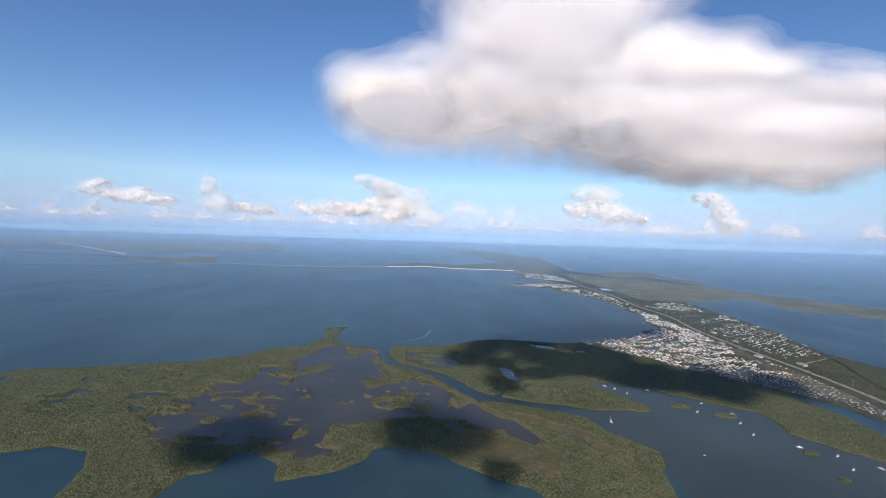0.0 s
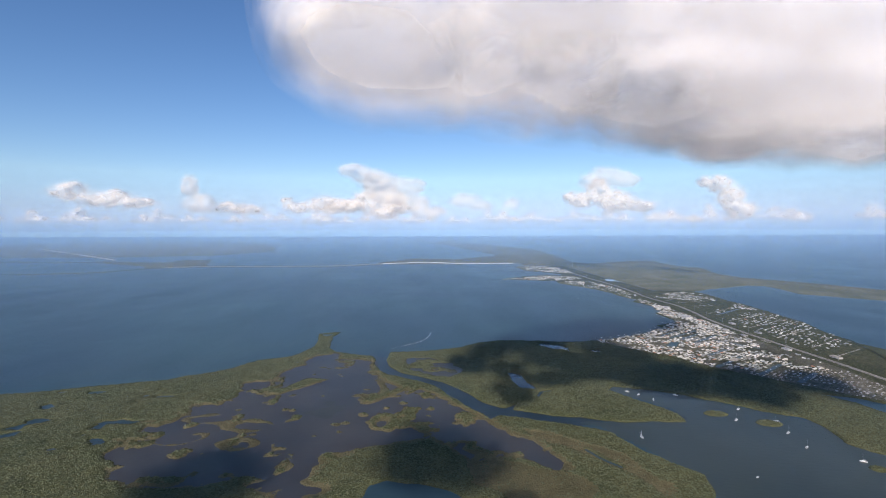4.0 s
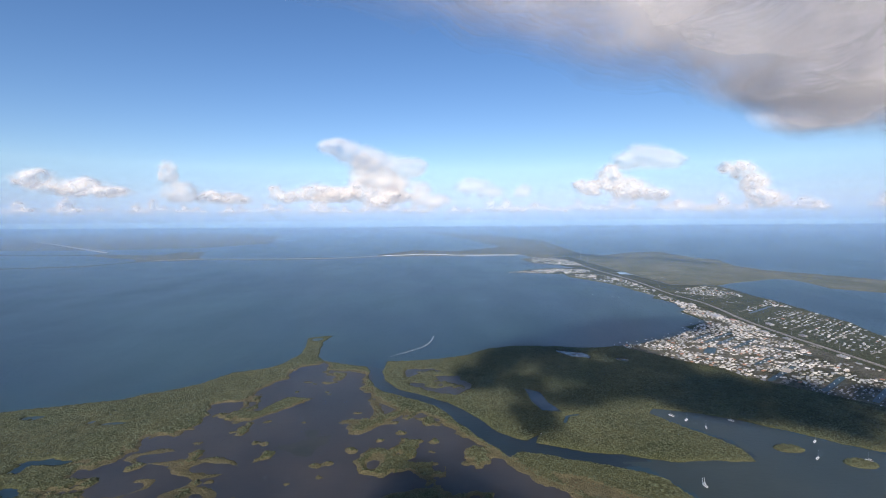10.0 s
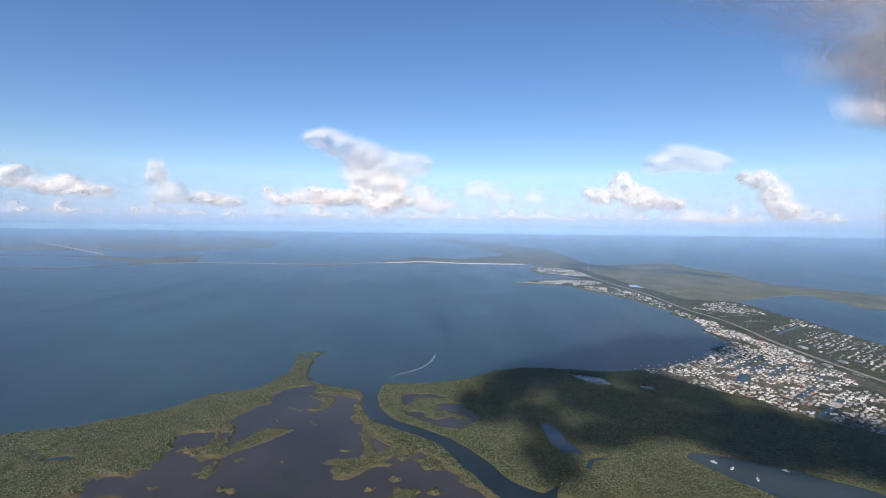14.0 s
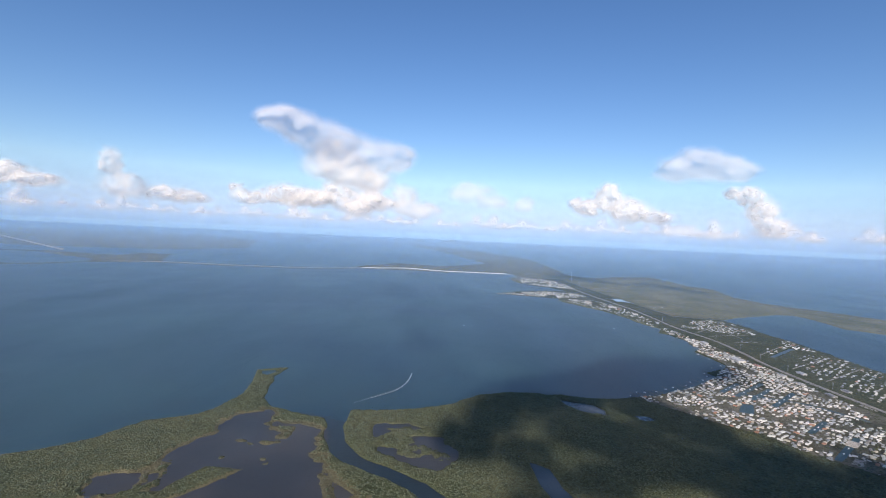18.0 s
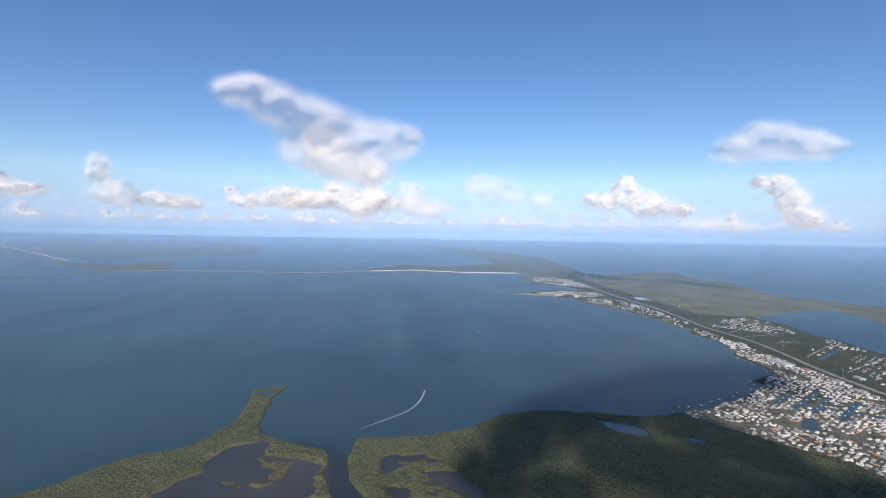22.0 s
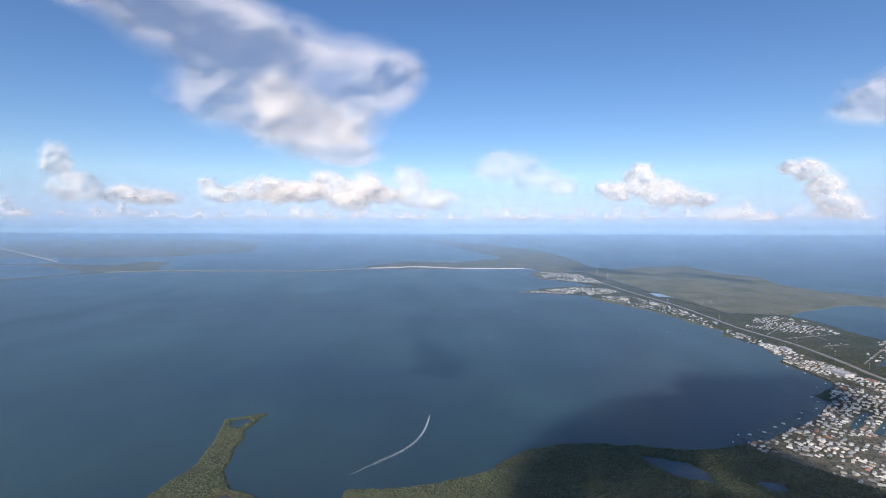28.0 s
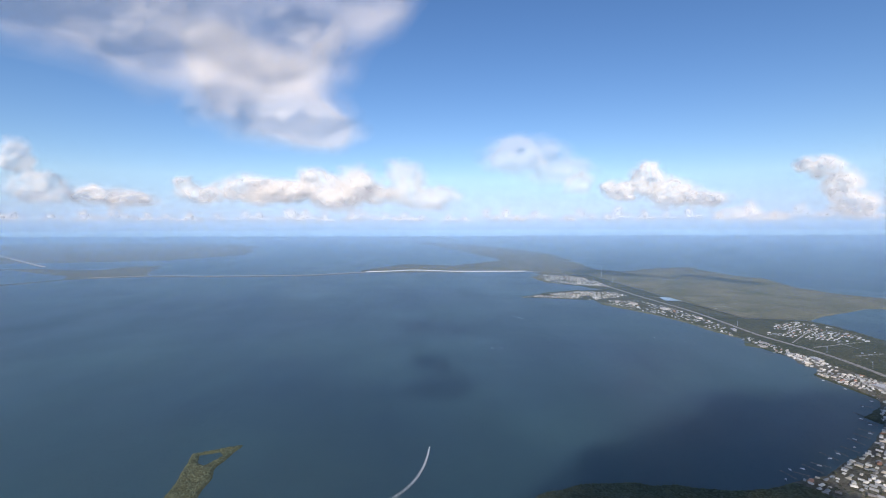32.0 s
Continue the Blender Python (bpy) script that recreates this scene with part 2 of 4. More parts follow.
def inside_distance(ring, X, Y, reach=40.0):
    """Distance to the ring, positive inside; past reach outside of its bounds it stays at -reach."""
    P = np.array(ring, float)
    (x0, y0), (x1, y1) = P.min(0) - reach, P.max(0) + reach
    near = (X > x0) & (X < x1) & (Y > y0) & (Y < y1)
    full = np.full(X.shape, -reach)
    x, y = X[near], Y[near]
    d = np.full(x.shape, 1e9)
    inside = np.zeros(x.shape, bool)
    for (ax, ay), (bx, by) in zip(P, np.roll(P, -1, 0)):
        ex, ey = bx - ax, by - ay
        u = np.clip(((x - ax) * ex + (y - ay) * ey) / (ex * ex + ey * ey + 1e-9), 0, 1)
        d = np.minimum(d, (x - ax - u * ex) ** 2 + (y - ay - u * ey) ** 2)
        if ay != by:
            inside ^= ((ay > y) != (by > y)) & (x < (bx - ax) * (y - ay) / (by - ay) + ax)
    d = np.sqrt(d)
    full[near] = np.where(inside, d, -d)
    return full


def strip_distance(line, half, X, Y):
    d = np.full(X.shape, 1e9)
    for (ax, ay), (bx, by) in zip(line, line[1:]):
        ex, ey = bx - ax, by - ay
        u = np.clip(((X - ax) * ex + (Y - ay) * ey) / (ex * ex + ey * ey + 1e-9), 0, 1)
        d = np.minimum(d, (X - ax - u * ex) ** 2 + (Y - ay - u * ey) ** 2)
    return half - np.sqrt(d)


def grid_mesh(name, X, Y, Z, keep, material):
    """A sheet over the cells of a grid where keep holds."""
    ny, nx = X.shape
    used = np.zeros((ny, nx), bool)
    used[:-1, :-1] |= keep
    used[1:, :-1] |= keep
    used[:-1, 1:] |= keep
    used[1:, 1:] |= keep
    idx = np.full((ny, nx), -1)
    idx[used] = np.arange(used.sum())
    v = np.stack([X[used], Y[used], Z[used]], 1)
    q = np.stack([idx[:-1, :-1][keep], idx[:-1, 1:][keep], idx[1:, 1:][keep], idx[1:, :-1][keep]], 1)
    me = bpy.data.meshes.new(name)
    me.vertices.add(len(v))
    me.vertices.foreach_set("co", v.ravel())
    me.loops.add(q.size)
    me.loops.foreach_set("vertex_index", q.ravel())
    me.polygons.add(len(q))
    me.polygons.foreach_set("loop_start", np.arange(0, q.size, 4))
    me.polygons.foreach_set("use_smooth", np.ones(len(q), bool))
    me.update(calc_edges=True)
    me.materials.append(material)
    return new(name, me)


# ---- plan of the land: shore lines in metres ----
WEST_NORTH = [(-470, 205), (-330, 285), (-250, 308), (-200, 324), (-187, 328), (-165, 343), (-152, 352), (-142, 372), (-135, 375), (-122, 382),
              (-115, 394), (-110, 412), (-112, 431), (-118, 457), (-109, 461), (-100, 465), (-101, 455), (-102, 447), (-100, 426), (-96, 408),
              (-87, 395), (-72, 388), (-56, 383), (-53, 376), (-52, 363), (-46, 348), (-38, 338), (-21, 328), (-8, 317), (0, 305),
              (9, 288), (18, 275), (23, 266), (27, 272), (37, 270), (45, 266), (58, 261), (66, 259)]
WEST_SOUTH = [(74, 256), (80, 250), (87, 233), (98, 219), (103, 213), (101, 203), (97, 195), (95, 184), (93, 175), (93, 150), (60, 150),
              (41, 172), (37, 179), (29, 180), (23, 183), (12, 192), (0, 202), (-10, 206), (-24, 210), (-31, 206), (-33, 196), (-42, 186),
              (-52, 181), (-65, 177), (-68, 188), (-76, 195), (-81, 198), (-88, 198), (-91, 192), (-92, 182), (-101, 179), (-103, 171),
              (-105, 150), (-136, 150), (-141, 171), (-145, 181), (-153, 195), (-172, 199), (-210, 180), (-470, 120)]
WEST = WEST_NORTH + WEST_SOUTH
EAST_SOUND = [(-45, 395), (-31, 395), (-15, 398), (1, 403), (13, 410), (27, 424), (45, 431), (67, 431), (88, 427), (108, 425),
              (127, 430), (145, 435), (161, 445), (176, 451), (190, 462), (214, 480), (212, 490), (230, 500), (242, 512), (242, 531), (241, 547),
              (243, 559), (256, 568), (251, 579), (257, 602), (252, 628), (247, 633), (260, 657), (254, 673), (249, 692), (246, 728),
              (234, 766), (216, 803), (200, 837), (200, 869), (169, 880), (140, 891), (107, 898), (151, 941), (201, 964)]
EAST_OCEAN = [(247, 969), (227, 1019), (184, 1060), (172, 1152), (205, 1200), (200, 1279), (60, 1292), (40, 1230), (20, 1262), (-166, 1262),
              (-190, 1300), (-95, 1477), (30, 1431), (184, 1600), (60, 2300), (-150, 3100), (-80, 3200), (260, 2500), (400, 1950), (371, 1500),
              (352, 1299), (400, 1256), (500, 1335), (603, 1361), (587, 1274), (582, 1165), (608, 1113), (567, 984), (575, 905),
              (600, 870), (636, 823), (656, 783), (700, 690), (770, 520), (700, 500), (640, 600)]
EAST_BAY = [(580, 640), (530, 688), (516, 700), (528, 750), (529, 790), (505, 796), (461, 774), (413, 752), (378, 727), (384, 700), (378, 640), (380, 616), (377, 571),
            (372, 542), (371, 506), (356, 460), (350, 420), (354, 390), (362, 365), (385, 280), (400, 120), (240, 120), (222, 180), (206, 210), (197, 220), (188, 230), (183, 240),
            (187, 256), (185, 268), (170, 276), (157, 288), (146, 294), (140, 300), (131, 305), (116, 311), (104, 315), (100, 309), (104, 300),
            (111, 291)]
EAST_CREEK = [(118, 281), (123, 273), (123, 262), (113, 262), (105, 264), (91, 263), (80, 265), (70, 269), (56, 271), (45, 275), (36, 279),
              (40, 288), (32, 281), (26, 284), (21, 289), (16, 298), (8, 311), (-3, 324), (-19, 336), (-33, 344), (-41, 359), (-45, 377)]
EAST = EAST_SOUND + EAST_OCEAN + EAST_BAY + EAST_CREEK
ISLETS = [(143, 273, 7, 4), (163, 261, 6.5, 4), (177, 217, 4, 3), (172, 193, 3, 2), (66, 256, 1.5, 1.5), (560, 690, 26, 9)]
CHANNEL = [(233, 200), (233, 238), (235, 264), (231, 286), (220, 302), (238, 294), (249, 281), (251, 257), (252, 200)]
POND_A = [(78, 421), (79, 414), (86, 403), (98, 399), (100, 406), (96, 414), (84, 419)]
POND_B = [(115, 400), (123, 399), (124, 394), (117, 393)]
POND_SPIT = [(-115, 456), (-107, 459), (-104, 456), (-108, 447), (-112, 449)]
POND_C = [(42, 344), (50, 338), (51, 324), (56, 311), (46, 312), (43, 325)]
FLAT_WEST = [(-146, 258), (-138, 267), (-136, 275), (-140, 285), (-128, 290), (-121, 298), (-126, 310), (-129, 323), (-115, 327), (-110, 333), (-112, 343), (-107, 354), (-100, 363),
             (-102, 375), (-100, 389), (-88, 389), (-80, 375), (-69, 373), (-56, 367), (-51, 346), (-48, 334),
             (-34, 318), (-14, 308), (0, 293), (8, 277), (17, 266), (30, 251), (49, 221), (44, 216),
             (34, 226), (23, 228), (11, 224), (3, 237), (-7, 247), (-25, 242), (-42, 237), (-51, 226), (-58, 219), (-60, 208), (-50, 203),
             (-58, 194), (-70, 201), (-82, 211), (-95, 207), (-118, 206), (-135, 212), (-150, 232), (-150, 258)]
FLAT_EAST = [(-29, 377), (-14, 379), (0, 368), (12, 345), (2, 336), (-13, 342), (-26, 352)]
ISLAND_STRIP = [(-109, 301), (-113, 312), (-101, 315), (-93, 333), (-77, 331), (-85, 319), (-95, 308), (-100, 302)]
ISLAND_RING = [(-37, 278), (-30, 270), (-24, 258), (-28, 252), (-38, 255), (-42, 264)]
ISLAND_FORK = [(-49, 288), (-52, 297), (-42, 302), (-41, 312), (-47, 329), (-22, 323), (-25, 309), (-31, 301), (-36, 296), (-43, 287)]
FORK_POOL = [(-40, 324), (-28, 314), (-35, 310)]
SLOUGHS = [(-100, 260, 11, 6), (-124, 268, 12, 5), (-128, 246, 11, 6), (-96, 240, 9, 5)]
TUFTS = [(-104, 290, 2.2), (-84, 279, 2), (-89, 356, 2.6), (-49, 311, 1.8), (-44, 273, 3.2), (-33, 282, 2.2), (-25, 289, 2.8), (-52, 263, 2), (-58, 261, 3), (-15, 303, 3.2), (-76, 354, 3.4), (-71, 355, 2.4), (-92, 301, 2.4),
         (-82, 352, 2), (-10, 272, 2.2), (4, 262, 2), (-8, 255, 2.6), (-64, 248, 2.4), (-76, 236, 2.8), (-20, 268, 1.8)]
SUBMERGED = [(-76, 277), (-69, 289), (-57, 287), (-54, 277), (-60, 261), (-66, 268)]
PALE_GRASS = [[(8, 234), (32, 222), (52, 214), (62, 200), (50, 184), (24, 190), (6, 204)], [(26, 262), (48, 252), (74, 232), (88, 205), (80, 196), (66, 222), (46, 240)]]
CREEKLETS = [[(54, 299), (57, 306), (63, 308)], [(62, 234), (66, 226), (72, 219)], [(-70, 210), (-66, 216), (-60, 217)]]
CAUSEWAY = [(-765, 1060), (-748, 1095), (-728, 1137), (-691, 1164), (-593, 1198), (-464, 1190), (-370, 1194), (-274, 1203), (-166, 1262)]
WEST_BANK = [(-765, 1060), (-800, 1040), (-900, 1010), (-1050, 990)]
WEST_KEY = [(-728, 1137), (-608, 1215), (-640, 1260), (-720, 1440), (-794, 1450), (-794, 1330), (-998, 1385), (-1115, 1364), (-1300, 1400), (-1300, 1360), (-998, 1340), (-760, 1200)]
MAINLAND = [(-2500, 1500), (-1150, 1560), (-850, 1640), (-700, 1900), (-900, 2600), (-1500, 3200), (-2500, 3200)]
TOWN = [(127, 430), (161, 446), (190, 463), (214, 481), (242, 513), (243, 560), (258, 660), (247, 730), (200, 860), (107, 898), (201, 964), (247, 969),
        (184, 1060), (205, 1200), (300, 1200), (310, 900), (320, 740), (378, 727), (378, 640), (371, 506), (343, 407), (310, 330), (290, 240),
        (262, 250), (250, 285), (222, 310), (196, 341), (170, 375), (145, 405)]


DENSE = [(124, 431), (161, 447), (190, 464), (213, 482), (240, 512), (243, 560), (256, 606), (270, 606), (274, 520), (272, 480), (269, 440), (272, 415),
         (276, 350), (268, 262), (254, 262), (250, 285), (226, 312), (194, 346), (181, 361), (174, 380), (160, 391), (150, 404), (139, 416)]
CANALS = [[(205, 385), (226, 400)], [(193, 355), (225, 379)], [(196, 447), (219, 465)], [(202, 440), (238, 467)], [(208, 434), (235, 455)],
          [(214, 423), (246, 448)], [(208, 444), (228, 434), (240, 428), (255, 404)], [(212, 338), (240, 359)], [(226, 322), (250, 340)], [(306, 546), (353, 581)]]
BASIN = [(195, 426), (201, 424), (190, 408), (184, 412)]
GREENS = [(211, 403, 8, 4), (180, 418, 7, 5), (228, 392, 6, 4), (250, 420, 8, 4), (240, 372, 6, 6)]


def land_height(X, Y):
    wob = 3.2 * fbm(X * 0.11, Y * 0.11, 1.0, 4)
    far = np.clip((Y - 700) / 800, 0, 1)
    d = np.maximum(inside_distance(WEST, X, Y), inside_distance(EAST, X, Y)) + wob * (1 + 3 * far)
    for cx, cy, rx, ry in ISLETS:
        d = np.maximum(d, (1 - np.hypot((X - cx) / rx, (Y - cy) / ry)) * min(rx, ry) + wob * 0.4)
    d = np.maximum(d, strip_distance(CAUSEWAY, 6.0, X, Y) + wob)
    d = np.maximum(d, strip_distance(WEST_BANK, 8.0, X, Y) + wob)
    d = np.maximum(d, inside_distance(WEST_KEY, X, Y) + 8 * wob)
    d = np.maximum(d, inside_distance(MAINLAND, X, Y) + 60 * fbm(X * 0.006, Y * 0.006, 3.0, 4))
    for ring in (POND_A, POND_B, POND_C, POND_SPIT, CHANNEL):
        d = np.minimum(d, -inside_distance(ring, X, Y) + wob * 0.3)
    for line in CANALS:
        d = np.minimum(d, -strip_distance(line, 1.5, X, Y))
    for line in CREEKLETS:
        d = np.minimum(d, -strip_distance(line, 0.8, X, Y))
    d = np.minimum(d, -inside_distance(BASIN, X, Y))
    flat = np.maximum(inside_distance(FLAT_WEST, X, Y), inside_distance(FLAT_EAST, X, Y))
    isle = np.maximum(np.maximum(inside_distance(ISLAND_STRIP, X, Y), inside_distance(ISLAND_RING, X, Y)), inside_distance(ISLAND_FORK, X, Y))
    isle = np.minimum(isle, np.hypot(X + 33.5, (Y - 262) * 0.65) - 2.4)
    isle = np.minimum(isle, -inside_distance(FORK_POOL, X, Y))
    bend, gap, tuft = 0.5 * fbm(X * 0.12, Y * 0.12, 31.0, 2), 5 * fbm(X * 0.07, Y * 0.07, 33.0, 2), 4 * fbm(X * 0.2, Y * 0.2, 35.0, 2)
    for cx, cy, rx, ry in SLOUGHS:
        ring = np.hypot((X - cx) / rx, (Y - cy) / ry) + bend
        isle = np.maximum(isle, 1.3 - np.abs(ring - 1) * ry + gap)
    for cx, cy, r in TUFTS:
        isle = np.maximum(isle, r - np.hypot(X - cx, (Y - cy) * 1.3) + tuft)
    rag = 8 * fbm(X * 0.07, Y * 0.07, 4.0, 5)
    east = np.clip((X + 45) / 6, 0, 1) * np.clip((Y - 330) / 8, 0, 1)
    spots = 30 * (0.10 - 0.085 * east - fbm(X * 0.10, Y * 0.10, 8.0, 5)) + 0.05 * np.maximum(flat, 0) * (1 - east)
    frill = 3.4 * fbm(X * 0.33, Y * 0.33, 45.0, 3)
    flat = np.minimum(flat + rag + 1.0, spots) + frill
    west = np.clip((-120 - X) / 30, 0, 1) * np.clip((Y - 215) / 20, 0, 1) * np.clip((330 - Y) / 15, 0, 1)
    flat = np.maximum(flat, 26 * (fbm(X * 0.085, Y * 0.14, 41.0, 4) - 0.17) - 8 * (1 - west))
    flat = np.minimum(flat, -isle + wob * 0.4 + 0.6 * frill)
    fringe = np.abs(flat)
    d = np.minimum(d, -flat)
    top = 0.75 + 0.55 * fbm(X * 0.09, Y * 0.09, 2.0, 3) + 0.75 * fbm(X * 0.75, Y * 0.75, 6.0, 2)
    return np.where(d > 0, np.minimum(d * 0.9, 1) * np.maximum(top, 0.12), np.maximum(d * 0.6, -0.8)), d, fringe


def land(name, x0, x1, y0, y1, cell):
    xs, ys = np.arange(x0, x1 + cell / 2, cell), np.arange(y0, y1 + cell / 2, cell)
    X, Y = np.meshgrid(xs, ys)
    Z, d, fringe = land_height(X, Y)
    town = inside_distance(TOWN, X, Y)
    hi = (Z[:-1, :-1] > -0.3) | (Z[1:, 1:] > -0.3) | (Z[:-1, 1:] > -0.3) | (Z[1:, :-1] > -0.3)
    tw = town[:-1, :-1] > 0
    pale = (fringe < 2.2 + 5 * fbm(X * 0.05, Y * 0.05, 16.0, 3)) & (inside_distance(FLAT_WEST, X, Y) > -9)
    for ring in PALE_GRASS:
        pale |= (inside_distance(ring, X, Y) + 14 * fbm(X * 0.07, Y * 0.07, 19.0, 4) > 1.5) & (d > 1)
    return X, Y, np.where(pale & (Z > 0), Z * 0.45, Z), hi, tw, pale[:-1, :-1]


def build_land(suffix, x0, x1, y0, y1, cell, material, label):
    X, Y, Z, hi, tw, pale = land(suffix, x0, x1, y0, y1, cell)
    ob = grid_mesh("mangrove_" + suffix, X, Y, Z, hi & ~tw & ~pale, material)
    tagged(ob, label, "mangrove", kind="stuff")
    if (hi & ~tw & pale).any():
        tagged(grid_mesh("marsh_" + suffix, X, Y, Z, hi & ~tw & pale, MARSH), "pale yellow marsh grass fringing tidal flats", "marsh", kind="stuff")
    if (hi & tw).any():
        Zt = np.where(Z > 0, np.minimum(Z * 0.35, 0.28), Z)
        lots = inside_distance(DENSE, X, Y)[:-1, :-1] > 0
        tagged(grid_mesh("ground_town_" + suffix, X, Y, Zt, hi & tw & ~lots, HAMMOCK), "green town ground with trees and yards", "ground", kind="structure")
        if (hi & tw & lots).any():
            tagged(grid_mesh("ground_lots_" + suffix, X, Y, Zt, hi & tw & lots, LOTS), "pale coral and grass house lots", "ground", kind="structure")


build_land("near", -470, 420, 130, 560, 1.0, MANGROVE, "olive green mangrove thicket on low tidal land")
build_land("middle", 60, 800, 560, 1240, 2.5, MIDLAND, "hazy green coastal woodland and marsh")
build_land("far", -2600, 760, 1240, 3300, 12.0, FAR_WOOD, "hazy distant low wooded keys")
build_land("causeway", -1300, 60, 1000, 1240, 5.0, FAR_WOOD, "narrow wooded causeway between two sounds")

# ---- water ----
sea = obj("water_sea", [(-9000, -3000, 0), (9000, -3000, 0), (9000, 9000, 0), (-9000, 9000, 0)], [(0, 1, 2, 3)], SEA)
tagged(sea, "wide blue sea and sheltered sound", "water", kind="structure")


def sheet(name, ring, z, material, label, grow=2.0, cell=1.5, rag=0.0):
    P = np.array(ring, float)
    xs = np.arange(P[:, 0].min() - 4, P[:, 0].max() + 4, cell)
    ys = np.arange(P[:, 1].min() - 4, P[:, 1].max() + 4, cell)
    X, Y = np.meshgrid(xs, ys)
    k = (inside_distance(ring, X, Y) + rag * fbm(X * 0.12, Y * 0.12, 51.0, 4))[:-1, :-1] > -grow
    tagged(grid_mesh(name, X, Y, np.full(X.shape, z), k, material), label, "water", kind="structure")


sheet("water_tidal_flat_west", FLAT_WEST, 0.03, FLAT, "shallow brown tidal flat behind mangroves", 4.0)
sheet("water_submerged_grass", SUBMERGED, 0.036, GRASS_BED, "dark grass bed under shallow water", -0.5, 0.5, 26.0)
sheet("water_creek", WEST_NORTH[21:] + EAST_CREEK, 0.018, CREEK, "dark winding creek between mangroves", 1.5)
sheet("water_tidal_flat_east", FLAT_EAST, 0.03, FLAT, "shallow brown tidal pools in mangroves", 4.0)
for nm, rg in (("a", POND_A), ("b", POND_B), ("c", POND_C)):
    sheet("water_pond_" + nm, rg, 0.03, POND, "pale still pond among mangroves", 2.0)
sheet("water_lagoon", [(66, 262), (75, 258), (100, 212), (96, 150), (240, 150), (206, 208), (190, 240), (186, 262), (130, 306), (104, 316), (98, 308), (122, 280), (124, 266), (92, 264)],
      0.03, LAGOON, "sheltered green-grey lagoon with moored boats", 0.0)

# ---- haze: thin pale sheets stood up to imitate hazy air, denser with distance ----
def haze_material(name, alpha, low, high):
    m, n, l, p = mat(name)
    n.remove(p)
    d, t, tr = n.new("ShaderNodeBsdfDiffuse"), n.new("ShaderNodeBsdfTranslucent"), n.new("ShaderNodeBsdfTransparent")
    a, b = n.new("ShaderNodeMixShader"), n.new("ShaderNodeMixShader")
    a.inputs[0].default_value = 0.5
    l.new(d.outputs[0], a.inputs[1])
    l.new(t.outputs[0], a.inputs[2])
    g, sep, r = n.new("ShaderNodeNewGeometry"), n.new("ShaderNodeSeparateXYZ"), n.new("ShaderNodeMapRange")
    r.interpolation_type = 'SMOOTHSTEP'
    l.new(g.outputs["Position"], sep.inputs[0])
    l.new(sep.outputs["Z"], r.inputs[0])
    r.inputs["From Min"].default_value, r.inputs["From Max"].default_value = low, high
    r.inputs["To Min"].default_value, r.inputs["To Max"].default_value = alpha, 0.0
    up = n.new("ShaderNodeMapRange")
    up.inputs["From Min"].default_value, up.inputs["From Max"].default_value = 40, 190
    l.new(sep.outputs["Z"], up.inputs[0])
    # painted haze tone: blue near the water, whitish higher up
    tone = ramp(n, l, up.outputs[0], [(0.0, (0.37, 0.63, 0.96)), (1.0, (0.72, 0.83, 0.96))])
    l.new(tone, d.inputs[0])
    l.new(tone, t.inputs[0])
    l.new(r.outputs[0], b.inputs[0])
    l.new(tr.outputs[0], b.inputs[1])
    l.new(a.outputs[0], b.inputs[2])
    l.new(b.outputs[0], n["Material Output"].inputs[0])
    return m


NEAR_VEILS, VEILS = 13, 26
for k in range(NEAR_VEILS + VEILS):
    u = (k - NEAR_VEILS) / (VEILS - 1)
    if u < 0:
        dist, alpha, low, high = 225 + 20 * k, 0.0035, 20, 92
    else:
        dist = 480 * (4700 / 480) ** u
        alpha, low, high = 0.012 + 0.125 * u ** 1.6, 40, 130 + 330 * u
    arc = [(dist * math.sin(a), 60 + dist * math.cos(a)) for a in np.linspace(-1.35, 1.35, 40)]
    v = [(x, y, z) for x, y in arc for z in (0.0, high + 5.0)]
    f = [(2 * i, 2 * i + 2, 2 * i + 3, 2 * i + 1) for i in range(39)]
    tagged(obj("backdrop_haze_%d" % (k + 1), v, f, haze_material("sea_haze_sheet", alpha, low, high)), "pale blue sheet imitating sea haze", "haze", kind="structure")

# further sheets imitate the whitish haze just above the horizon
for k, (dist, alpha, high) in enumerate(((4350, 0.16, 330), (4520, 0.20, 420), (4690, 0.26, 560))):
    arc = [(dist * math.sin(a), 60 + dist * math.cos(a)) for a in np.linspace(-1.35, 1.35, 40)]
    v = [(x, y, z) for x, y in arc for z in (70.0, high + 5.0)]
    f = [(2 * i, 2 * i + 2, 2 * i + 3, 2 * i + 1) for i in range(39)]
    tagged(obj("backdrop_sky_haze_%d" % (k + 1), v, f, haze_material("sky_haze_sheet", alpha, 70, high)), "pale sheet imitating milky haze along the horizon", "haze", kind="structure")

